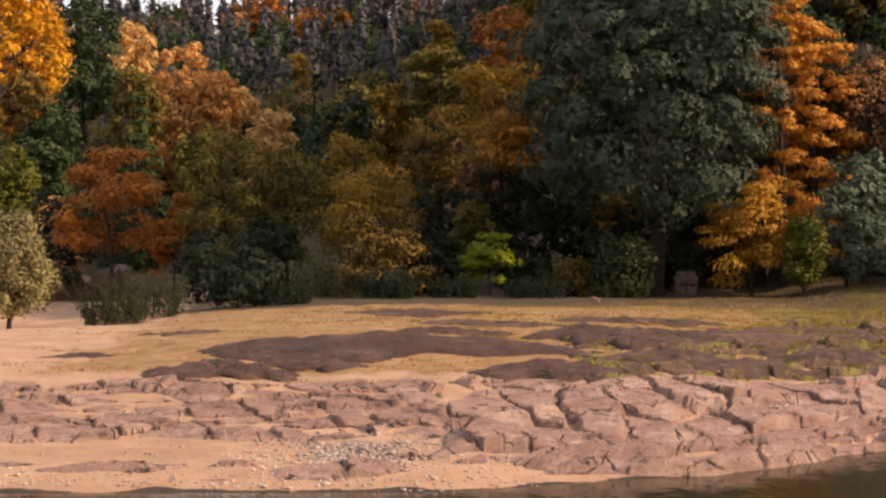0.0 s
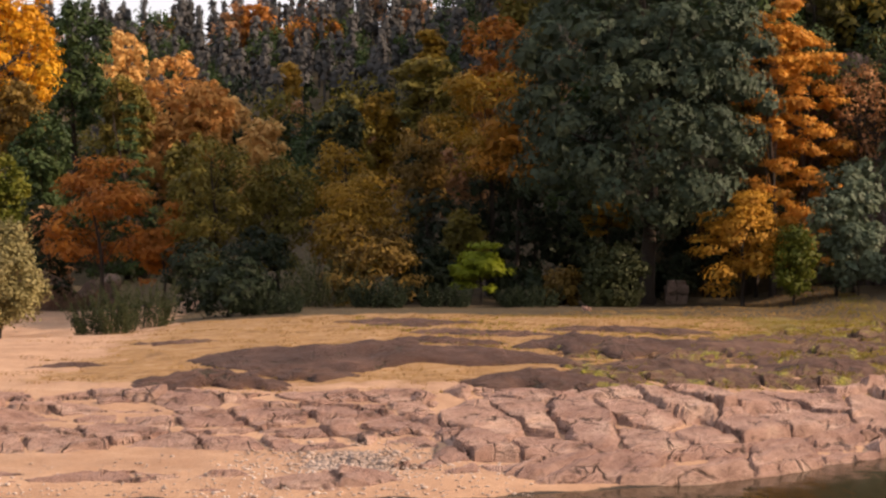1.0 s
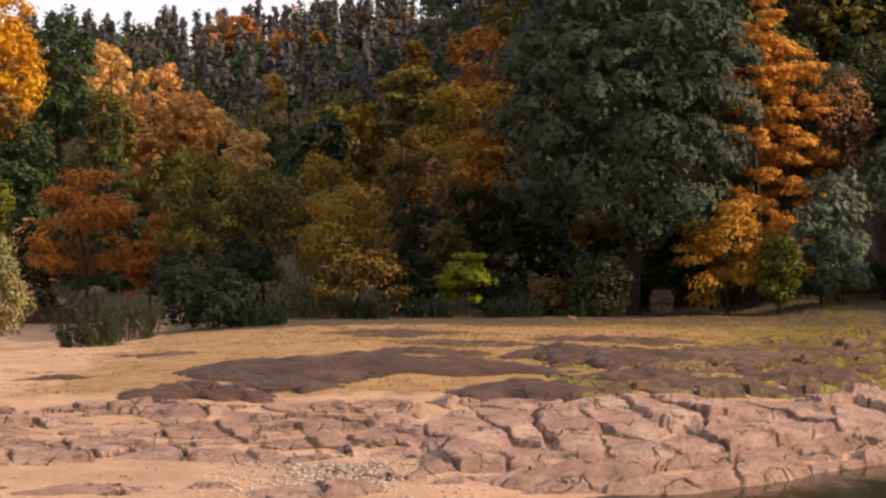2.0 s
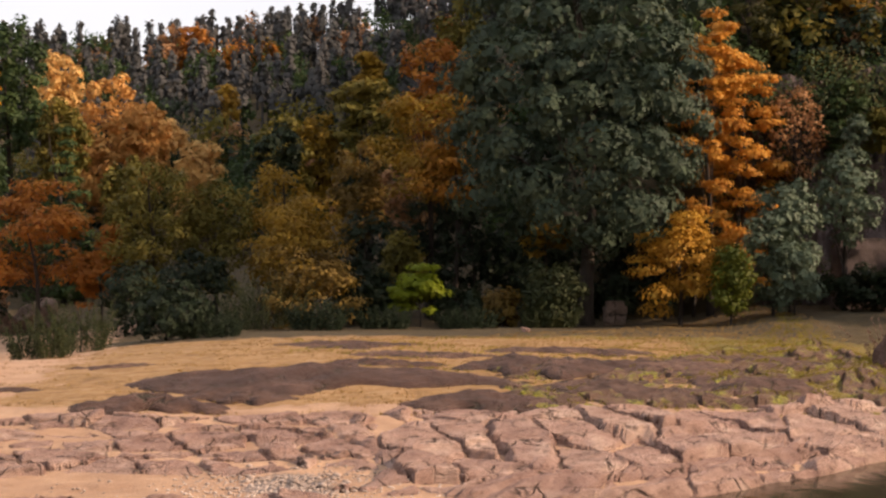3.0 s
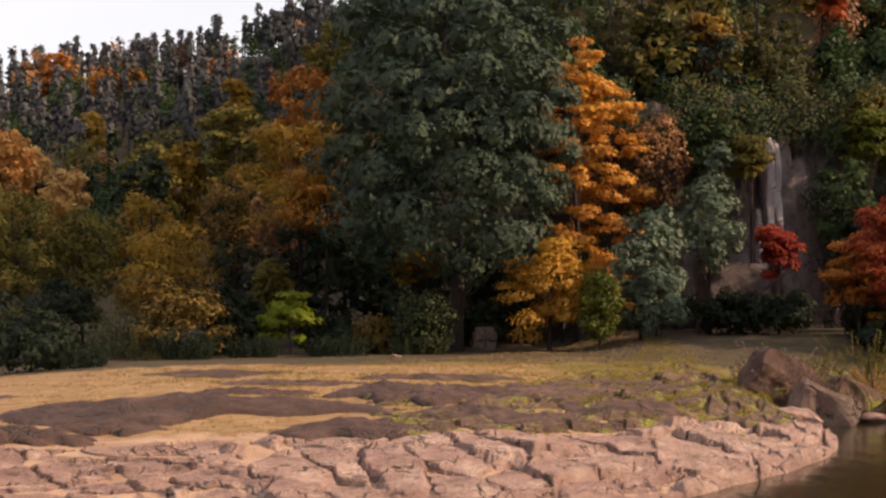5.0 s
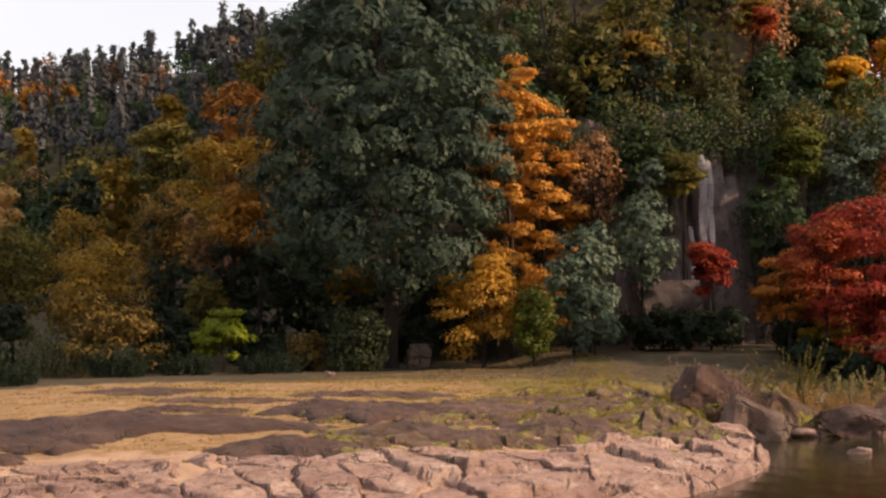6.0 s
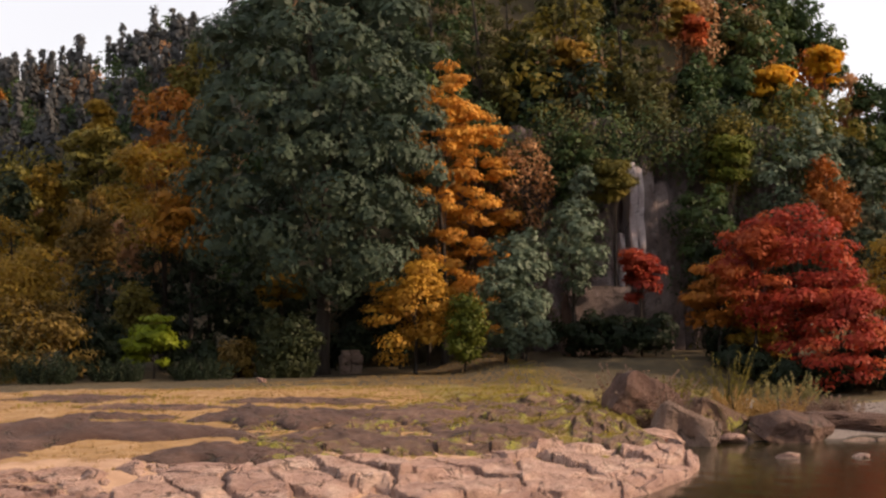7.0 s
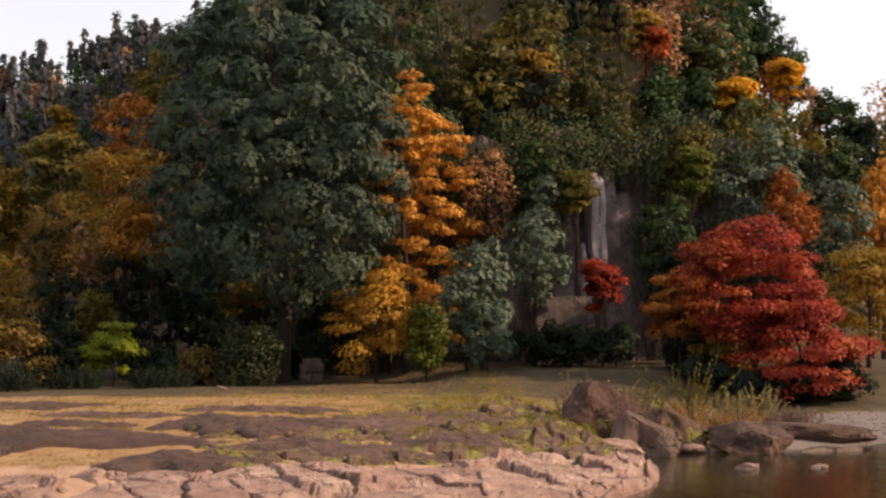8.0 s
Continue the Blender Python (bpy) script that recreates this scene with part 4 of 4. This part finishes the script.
def far_woods(name, label, mat, seed, count, kind, low, high, y0, y1):
    """The woods of the far ridge: crowns on bare stems, too many and too far to count."""
    rng = np.random.default_rng(seed)
    crowns = []
    for _ in range(count):
        h = rng.uniform(low, high)
        w = h * (rng.uniform(0.24, 0.46) if kind == "conifer" else rng.uniform(0.6, 0.85))
        x, y = rng.uniform(-95, 50), y0 + (y1 - y0) * math.sqrt(rng.random())
        if -0.20 < x / y < -0.08 and y < 127:  # the open slope below the sunlit trees
            continue
        c, s = (lobes_conifer if kind == "conifer" else lobes_broad)(rng, h, w)
        c = c[c[:, 2] > h * (0.42 if kind == "conifer" else 0.25)]
        k = 150 if kind == "conifer" else 330
        pick = rng.integers(0, len(c), k)
        d = unit(rng.normal(0, 1, (k, 3)))
        p = c[pick] + d * (w * rng.uniform(0.05, 0.24, (k, 1)))
        out = unit(p * np.array([1, 1, 0])) if kind == "conifer" else d
        leaves = leaf_quads(rng, p, out + np.array([0, 0, 0.5]), 0.38 if kind == "conifer" else 0.33, 0.5)
        stem = np.array([[(-0.16, 0, -0.5), (0.16, 0, -0.5), (0.06, 0, h * 0.95), (-0.06, 0, h * 0.95)], [(0, -0.16, -0.5), (0, 0.16, -0.5), (0, 0.06, h * 0.95), (0, -0.06, h * 0.95)]])
        crowns.append(np.concatenate([leaves, stem]) + np.array([x, y, float(land(x, y))]))
    tagged(new(name, quad_mesh(name, np.concatenate(crowns), mat)), label, "forest", kind="stuff")


far_woods("far_cedars", "dense dark cedar woods on the far ridge, greyed with painted haze", hazy_pine, 91, 1000, "conifer", 4.0, 8.6, 150, 246)
far_woods("slope_olive_trees", "olive-green trees on the wooded slope", moss_green, 96, 40, "broad", 6, 9, 108, 165)
far_woods("slope_dark_trees", "dark green trees on the wooded slope", deep_shade_green, 97, 80, "broad", 6, 9, 104, 165)
far_woods("far_dark_trees", "dark round trees on the far ridge", evergreen, 92, 120, "broad", 4, 7, 150, 246)
far_woods("far_brown_trees", "brown and bare trees on the far ridge", brown_leaf, 93, 22, "broad", 4.5, 7, 170, 246)
far_woods("far_red_trees", "rust-red autumn trees on the far ridge", rust_orange, 94, 5, "broad", 5, 8, 205, 244)
far_woods("far_gold_trees", "yellow autumn trees on the far ridge", amber, 95, 4, "broad", 4.5, 7, 205, 244)


# ---- rocks ----
def rock_mesh(rng, sx, sy, sz, mat, cuts=9, level=5):
    """A boulder: a ball cut by planes, roughened, sunk a little into the ground."""
    bm = bmesh.new()
    bmesh.ops.create_icosphere(bm, subdivisions=level, radius=1.0)
    planes = [(Vector(unit(rng.normal(0, 1, (1, 3)))[0]), rng.uniform(0.48, 0.86)) for _ in range(cuts)]
    off = Vector(rng.uniform(-50, 50, 3))
    for v in bm.verts:
        p = v.co.copy()
        p *= (p.x ** 4 + p.y ** 4 + p.z ** 4) ** -0.25 * 0.5 + 0.5
        for nrm, dist in planes:
            over = p.dot(nrm) - dist
            if over > 0:
                p -= nrm * over
        p *= 1 + 0.14 * (0.4 - abs(noise.noise(p * 1.7 - off))) + 0.07 * noise.noise(p * 2.2 + off) + 0.06 * noise.noise(p * 5 + off) + 0.035 * noise.noise(p * 12 + off)
        v.co = Vector((p.x * sx, p.y * sy, p.z * sz))
    me = bpy.data.meshes.new("rock")
    bm.to_mesh(me)
    bm.free()
    me.materials.append(mat)
    return me


def rock(x, y, sx, sy, sz, turn, mat, label, sink=0.25, cuts=9, seed=1, tilt=0.0, name="boulder", level=5, slant=0.0):
    rng = np.random.default_rng(seed)
    ob = new(name, rock_mesh(rng, sx, sy, sz, mat, cuts, level))
    z = max(float(land(x, y)), -0.15)
    ob.matrix_world = pose(x, y, z + sz * (1 - 2 * sink) * 0.6, tilt, slant, turn)
    return tagged(ob, label, "rock")


def block(x, y, wide, deep, high, turn, slant, mat, label, seed):
    """An angular boulder with flat broken faces that leans in the bank."""
    ob = new("boulder", column_mesh(seed, wide, deep, high, mat, 0.75))
    ob.matrix_world = pose(x, y, max(float(land(x, y)), -0.1) + 0.34 * high, -8, slant, turn)
    return tagged(ob, label, "rock")


def whaleback(x, y, long, deep, high, turn, seed, label="long low dark brown whaleback rock in dry grass"):
    """A long smooth hump of dark bedrock that barely rises from the turf."""
    rng = np.random.default_rng(seed)
    nu, nv = 64, 22
    verts, faces = [], []
    a, ph = radians(turn), rng.uniform(0, 6)
    for j in range(nv):
        for i in range(nu):
            u, v = 2 * i / (nu - 1) - 1, 2 * j / (nv - 1) - 1
            su, sv = u * math.sqrt(1 - v * v / 2), v * math.sqrt(1 - u * u / 2)
            px, py = su * long / 2, sv * deep / 2 * (1 + 0.25 * math.sin(3 * su + ph) + 0.2 * math.sin(11 * su + 3 * ph)) + 0.10 * deep * math.sin(4 * su + 2 * ph)
            wx, wy = x + px * math.cos(a) - py * math.sin(a), y + px * math.sin(a) + py * math.cos(a)
            rim = max(0.0, 1 - su * su - sv * sv)
            hump = high * (rim ** 0.45 - 0.12) + high * 0.45 * noise.noise(Vector((wx * 0.8, wy * 0.8, seed))) * rim + 0.10 * noise.noise(Vector((wx * 3, wy * 3, seed))) * rim ** 0.3
            verts.append((wx, wy, float(land(wx, wy)) + hump - 0.05))
    faces = [(j * nu + i, j * nu + i + 1, (j + 1) * nu + i + 1, (j + 1) * nu + i) for j in range(nv - 1) for i in range(nu - 1)]
    return tagged(new("whaleback_rock", mesh_of("whaleback_rock", verts, faces, brown_rock, True)), label, "rock")


whaleback(-1.5, 47.6, 11.5, 5.0, 0.42, 2, 1)
whaleback(5.2, 51.5, 5.6, 4.6, 0.40, -8, 2)
whaleback(2.8, 42.6, 4.6, 3.2, 0.32, 4, 3)
whaleback(9.0, 52.5, 6.5, 5.0, 0.34, -6, 4)
whaleback(7.2, 46.0, 5.5, 3.8, 0.30, -12, 5)
whaleback(11.5, 48.5, 4.5, 4.0, 0.30, -16, 6)
whaleback(-5.6, 41.8, 4.2, 2.4, 0.34, 3, 7)
whaleback(-1.0, 61.5, 6.0, 4.0, 0.16, 0, 8)
whaleback(14.2, 56.0, 4.5, 5.0, 0.25, -20, 9)
whaleback(-8.6, 54.5, 3.2, 1.6, 0.16, 6, 10, "thin dark rock rib in dry grass")
whaleback(-10.6, 47.5, 2.6, 1.2, 0.14, 8, 11, "thin dark rock rib in sand")
whaleback(1.8, 56.5, 5.5, 2.2, 0.20, -3, 12, "thin dark rock rib in dry grass")
whaleback(-3.6, 43.6, 3.4, 1.8, 0.24, -4, 13, "dark rock rib beside the sand")
whaleback(7.0, 58.5, 6.5, 2.4, 0.20, -4, 14, "thin dark rock rib in the grass")
whaleback(0.2, 52.6, 4.5, 2.0, 0.20, 3, 15, "thin dark rock rib in dry grass")

block(19.3, 58.4, 2.6, 1.7, 2.0, 12, 26, brown_rock, "large brown leaning boulder at the tip of the bank", 21)
block(20.1, 55.7, 2.2, 1.5, 1.35, -12, 24, boulder_rock, "angular leaning boulder with a sunlit face by the water", 22)
block(21.9, 57.4, 2.4, 1.3, 1.2, 4, 24, mossy_rock, "brown mossy slab leaning by the water", 43)
rock(24.2, 56.3, 1.7, 1.3, 1.2, 8, brown_rock, "broad brown boulder with dry grass on top", 0.28, 14, 24)
rock(22.2, 56.2, 0.7, 0.5, 0.3, 30, pink_rock, "low pink rock at the waterline", 0.3, 10, 30, 0, "stone", 3)
rock(19.0, 55.0, 0.9, 0.7, 0.35, 15, pink_rock, "low pink rock at the tip of the bank", 0.3, 9, 34, 0, "stone", 4)
rock(18.6, 58.2, 1.1, 0.9, 0.4, -20, mossy_rock, "low mossy rock behind the tip", 0.3, 9, 35, 0, "stone", 4)
rock(-21.5, 90.0, 2.6, 1.4, 2.0, 10, boulder_rock, "grey-brown rock outcrop behind the sand bay", 0.25, 12, 31)
rock(-18.4, 91.0, 1.8, 1.4, 1.7, -20, boulder_rock, "grey-brown rock outcrop under the maples", 0.25, 12, 32)
rock(-24.6, 90.5, 1.8, 1.2, 1.5, 40, boulder_rock, "grey-brown rock outcrop beside the bay", 0.25, 12, 33)
rock(28.4, 58.6, 2.6, 1.0, 0.42, -12, brown_rock, "flat rock ledge beside the gravel bar", 0.3, 7, 25, slant=4)
rock(26.4, 55.4, 1.0, 0.5, 0.22, 8, boulder_rock, "low wet stone in the shallows", 0.3, 9, 36, 0, "stone", 4)
rock(21.6, 50.0, 0.5, 0.35, 0.26, 0, pink_rock, "small pale stone in the river", 0.3, 6, 26, 0, "stone", 3)
rock(23.8, 49.6, 0.4, 0.3, 0.25, 0, pink_rock, "small pale stone in the river", 0.3, 6, 27, 0, "stone", 3)
rock(27.6, 55.4, 0.8, 0.35, 0.34, 10, boulder_rock, "low wet stone in the river", 0.3, 6, 28, 0, "stone", 3)
rock(6.6, 71.5, 0.22, 0.2, 0.2, 0, pink_rock, "small pale stone on the grass", 0.2, 6, 29, 0, "stone", 3)

for bx, by, bh, bw, m, lab in (
        (19.9, 57.0, 1.9, 1.7, dry_brush, "pinkish bare brush between the boulders"), (20.9, 57.3, 1.3, 1.7, dry_brush, "pinkish bare brush behind the angular boulder"), (24.6, 58.0, 1.7, 1.3, straw, "yellow reeds on the broad boulder"),
        (19.7, 61.6, 2.0, 1.8, dry_brush, "bare brown brush over the large boulder"), (20.9, 61.0, 1.7, 1.6, dry_brush, "bare reddish brush beside the large boulder"),
        (22.4, 63.8, 1.2, 2.0, moss_green, "wispy green shrub behind the boulders"), (24.4, 62.6, 2.5, 1.5, moss_green, "tall wispy shrub with yellow leaves"), (25.8, 62.0, 1.3, 1.2, willow_leaf, "wispy grey-green shrub beside the river"),
        (27.4, 62.6, 1.6, 1.2, willow_leaf, "wispy grey-green shrub near the gravel bar"), (26.2, 60.0, 0.9, 2.0, dry_brush, "dry brown brush beside the river"), (28.2, 61.2, 0.8, 2.2, dry_brush, "dry brown brush at the gravel edge"),
        (23.8, 60.6, 1.2, 1.8, straw, "dry yellow grass clump among boulders"), (24.9, 59.4, 0.9, 1.6, straw, "dry yellow grass clump on a boulder"), (21.6, 63.0, 0.9, 2.0, turf, "yellow-green weeds behind the boulders")):
    plant("wispy", bx, by, bh, bw, m, lab, "bush", 62, 3200)


def dead_branch():
    """A bare grey branch that leans out of the brush."""
    verts, faces = [], []
    tube(verts, faces, [Vector(p) for p in ((5.6, 77.4, 1.6), (6.3, 77.3, 2.15), (7.0, 77.2, 2.75), (7.6, 77.3, 3.6))], [0.07, 0.06, 0.045, 0.02], 6)
    tube(verts, faces, [Vector(p) for p in ((6.6, 77.25, 2.4), (6.9, 77.1, 2.9), (6.95, 77.0, 3.3))], [0.035, 0.025, 0.01], 5)
    return tagged(new("dead_branch", mesh_of("dead_branch", verts, faces, bark, True)), "bare grey dead branch leaning in the brush", "branch")


dead_branch()


def pedestal():
    """A squat block of reddish stone with a smaller worn cap."""
    root = new("stone_pedestal", None)
    x, y = 11.6, 79.0
    root.location = (x, y, float(land(x, y)))
    for name, z, wide, high, seed in (("base_block", 0.42, 1.0, 0.95, 61), ("cap_stone", 0.98, 0.8, 0.3, 62)):
        part(name, column_mesh(seed, wide, wide * 0.9, high, boulder_rock), root).location = (0, 0, z)
    return tagged(root, "squat reddish stone pedestal under the dark evergreen", "pedestal")


pedestal()


# ---- bedrock pavement: separate cracked slabs ----
def ledge(x, d, step, tall):
    """Worn strata: each bed breaks off in a low riser towards the river and dips away behind it."""
    q = (d + 0.75 * wobble(x, d, 2.4, 0.3) + 0.30 * wobble(x, d * 1.4, 0.8, 1.3)) / step
    f = q - np.floor(q)
    beds = 0.55 + 0.6 * wobble(x, d, 1.9, 5.2)
    return tall * np.clip(beds, 0, 1.2) * np.where(f < 0.10, f / 0.10, (1 - f) / 0.90)


def bedrock(name, label, mat, seed, x0, x1, d0, d1, sx, sd, shear, step, cover, cracks=0.16, grain=0.055):
    """Bare rock, cracked into slabs by wandering joints; sand lies where it dips below the ground.
    cover(x, d): how far the rock stands above the ground. Each slab is a piece of its own."""
    rng = np.random.default_rng(seed)
    root = tagged(new(name, None), label, "bedrock", kind="structure")
    seeds = []
    for r in range(-2, int((d1 - d0) / sd) + 3):
        shift = rng.uniform(0, sx)
        for k in range(-3, int((x1 - x0 + shear * d1) / sx) + 5):
            if rng.random() < 0.82:
                seeds.append((x0 + k * sx + shift + rng.normal(0, 0.17 * sx), d0 + r * sd + rng.normal(0, 0.15 * sd)))
    seeds = np.array(seeds)
    lift, tip = rng.normal(0, 0.045, len(seeds)), rng.normal(0, 0.035, (len(seeds), 2))
    wide = rng.choice([0.03, 0.045, 0.075, 0.12], len(seeds))
    xs, ds = np.arange(x0, x1, grain), np.arange(d0, d1, grain * 1.25)
    gx, gd = np.meshgrid(xs, ds)
    px, pd = gx + 0.16 * wobble(gx, gd, 0.9, 0.7) + 0.07 * wobble(gx, gd, 0.22, 2.2), gd + 0.25 * wobble(gx, gd, 0.8, 3.7) + 0.06 * wobble(gx, gd, 0.2, 4.2)
    px = px + shear * pd
    near, second, own = np.full(gx.shape, 1e9), np.full(gx.shape, 1e9), np.zeros(gx.shape, int)
    for i, (u, v) in enumerate(seeds):
        dist = np.hypot(px - u, (pd - v) * sx / sd)
        closer = dist < near
        second = np.where(closer, near, np.minimum(second, dist))
        own = np.where(closer, i, own)
        near = np.minimum(near, dist)
    joint = (second - near) / 2
    groove = np.clip(1 - joint / wide[own], 0, 1) ** 0.7
    worn = 0.045 * np.exp(-joint / 0.07)
    h = cover(gx, gd) + ledge(gx, gd, step, 0.15) + lift[own] + tip[own, 0] * (px - seeds[own, 0]) + tip[own, 1] * (gd - seeds[own, 1])
    h += 0.028 * wobble(gx, gd * 1.5, 0.35, 1.1) + 0.018 * wobble(gx, gd * 1.4, 0.13, 2.8) + rng.normal(0, 0.006, gx.shape) - worn - cracks * groove
    gy = gd + waterline(gx)
    z = land(gx, gy) + h
    pick = np.stack([own[:-1, :-1], own[:-1, 1:], own[1:, 1:], own[1:, :-1]], -1)
    low = np.maximum.reduce([h[:-1, :-1], h[:-1, 1:], h[1:, 1:], h[1:, :-1]]) > -0.22
    idx = np.arange(gx.size).reshape(gx.shape)
    quads = np.stack([idx[:-1, :-1], idx[:-1, 1:], idx[1:, 1:], idx[1:, :-1]], -1)
    pts = np.stack([gx, gy, z], -1).reshape(-1, 3)
    for i in range(len(seeds)):
        mine = quads[(pick[..., 0] == i) & low]
        if len(mine) < 12:
            continue
        used, back = np.unique(mine, return_inverse=True)
        centre = pts[used].mean(0)
        slab = new("rock_slab", mesh_of("rock_slab", pts[used] - centre, back.reshape(-1, 4).tolist(), mat))
        slab.location, slab.parent = centre, root


def reach_up(x):
    return np.interp(x, [0, 8, 12, 15, 18], [9.0, 8.2, 6.2, 4.4, 2.8])


def bench(x, d):
    edge = 2.1 - 2.4 * smooth(8, 13, x) + 0.5 * wobble(x, d * 0, 1.5, 0.9)
    return 0.22 - 0.6 * smooth(18.0, 18.7, x) - 0.6 * (1 - smooth(-1.3, 1.0, x + 0.8 * wobble(x, d, 1.1, 0.5))) - 0.75 * (1 - smooth(edge - 0.25, edge + 0.1, d)) - 0.45 * smooth(-1.4, 1.3, d - reach_up(x) + 0.9 * wobble(x, d, 1.7, 2.1)) + 0.05 * wobble(x, d, 2.8, 1.9)


def ledges(x, d):
    return 0.065 - 0.6 * smooth(-0.3, 1.2, x) + 0.15 * wobble(x, d * 1.7, 1.7, 0.9) + 0.06 * wobble(x, d * 1.6, 0.6, 1.5) - 0.5 * (1 - smooth(3.0, 4.2, d)) - 0.4 * smooth(8.6, 10.2, d)


def shore(x, d):
    return -0.05 + 0.18 * smooth(0, 4, x) - 0.5 * (1 - smooth(0.15 - 0.8 * smooth(2, 7, x), 0.7 - 0.8 * smooth(2, 7, x), d)) + 0.20 * wobble(x, d * 2.4, 1.6, 2.4) + 0.04 * wobble(x, d, 0.5, 0.4) - 0.3 * smooth(1.7, 2.6, d)


def brown(x, d):
    return 0.03 + 0.06 * smooth(9, 13, x) - 0.5 * (1 - smooth(2.8, 4.0, x)) - 0.5 * smooth(17.8, 18.8, x) + 0.13 * wobble(x, d * 1.3, 1.9, 1.4) + 0.09 * wobble(x, d * 1.5, 0.7, 0.2) - 0.4 * (1 - smooth(-0.8, 0.4, d - reach_up(x))) - 0.3 * smooth(17, 21, d)


bedrock("bedrock_bench", "cracked pink bedrock bench sloping to the river", pink_rock, 11, -2.0, 18.6, -0.6, 9.8, 1.2, 3.0, 0.26, 2.3, bench, 0.24)
bedrock("bedrock_ledges", "broken pink and purple rock ledges in sand", pink_rock, 12, -14.0, 1.5, 2.8, 10.6, 1.3, 1.2, 0.5, 1.2, ledges, 0.30, 0.06)
bedrock("shore_ledges", "flat low pink rock ledges at the water's edge", pink_rock, 13, -10.0, 18.6, -0.8, 2.8, 2.0, 1.0, 0.2, 1.3, shore, 0.10, 0.075)
bedrock("brown_pavement", "dark brown lichened rock among moss and grass", mossy_rock, 14, 2.6, 19.0, 2.4, 21.0, 1.3, 2.4, 0.3, 1.7, brown, 0.2, 0.085)


# ---- grass, weeds and pebbles ----
def tufts(name, label, mat, seed, count, x0, x1, d0, d1, keep, tall, rise=lambda x, d: 0.0):
    rng = np.random.default_rng(seed)
    x, d = rng.uniform(x0, x1, count), rng.uniform(d0, d1, count)
    ok = keep(x, d)
    x, d = x[ok], d[ok]
    x, d = np.repeat(x, 3) + rng.normal(0, 0.06, 3 * len(x)), np.repeat(d, 3) + rng.normal(0, 0.06, 3 * len(x))
    y = d + waterline(x)
    foot = np.stack([x, y, land(x, y) - 0.02 + rise(x, d)], 1)
    k = len(foot)
    way = np.stack([rng.normal(0, 0.5, k), rng.normal(0, 0.5, k), np.ones(k)], 1) * (tall * rng.uniform(0.5, 1.4, k))[:, None]
    side = np.stack([rng.normal(0, 1, k), rng.normal(0, 0.5, k), np.zeros(k)], 1)
    side = unit(side) * tall * 0.13
    tagged(new(name, quad_mesh(name, np.stack([foot - side, foot + side, foot + way * 0.7 + side * 0.6, foot + way], 1), mat)), label, "grass", kind="stuff")


tufts("dry_grass", "short dry yellow grass in patches on the bank", straw, 31, 18000, -14, 20, 9, 36, lambda x, d: wobble(x, d * 1.6, 1.9, 0.3) + 0.9 * wobble(x, d, 0.45, 2.0) + 0.05 * (x + 4) > 0.1, 0.085)
tufts("green_weeds", "bright green weeds and moss tufts between rocks", turf, 32, 13000, 3.5, 19.5, 5, 24, lambda x, d: wobble(x, d * 1.3, 0.9, 0.8) + 0.05 * (x - 12) > 0.12, 0.09, lambda x, d: np.clip(brown(x, d) + 0.06, 0, 0.3))
tufts("meadow_grass", "yellow-green mown grass before the forest", turf, 33, 7000, -3, 26, 16, 35, lambda x, d: (wobble(x, d, 2.6, 0.1) > -0.1) & (d + waterline(x) < 67), 0.10)


def pebbles(name, label, seed, count, spot, mat=pebble_rock):
    """Loose rounded stones, joined."""
    rng = np.random.default_rng(seed)
    bm = bmesh.new()
    bmesh.ops.create_icosphere(bm, subdivisions=1, radius=1.0)
    ball = np.array([v.co[:] for v in bm.verts])
    tris = np.array([[v.index for v in f.verts] for f in bm.faces])
    bm.free()
    x, y = spot(rng, count)
    z = land(x, y)
    ok = z > -0.05
    x, y, z = x[ok], y[ok], z[ok]
    k = len(x)
    r = rng.uniform(0.014, 0.045, k) * np.where(rng.random(k) < 0.06, 2.0, 1.0)
    squash = rng.uniform(0.6, 1.2, (k, 1, 3)) * np.array([1.2, 1.0, 0.6])
    pts = ball[None] * squash * r[:, None, None] + np.stack([x, y, z + r * 0.3], 1)[:, None]
    faces = (tris[None] + (np.arange(k) * len(ball))[:, None, None]).reshape(-1, 3)
    tagged(new(name, mesh_of(name, pts.reshape(-1, 3), faces.tolist(), mat, True)), label, "pebbles", kind="stuff")


pebbles("shore_pebbles", "patch of pale pebbles on the sand", 51, 1500, lambda rng, k: (rng.normal(-1.6, 1.1, k), rng.normal(33.6, 0.8, k)))
pebbles("sand_pebbles", "scattered small stones on the sand by the water", 52, 500, lambda rng, k: (rng.uniform(-11, 2, k), 31 + rng.exponential(0.9, k)))
pebbles("bar_pebbles", "grey river gravel on the bar, darkened with painted shade", 53, 3500, lambda rng, k: (rng.uniform(27, 42, k), rng.uniform(57.6, 67, k)), shaded_gravel)
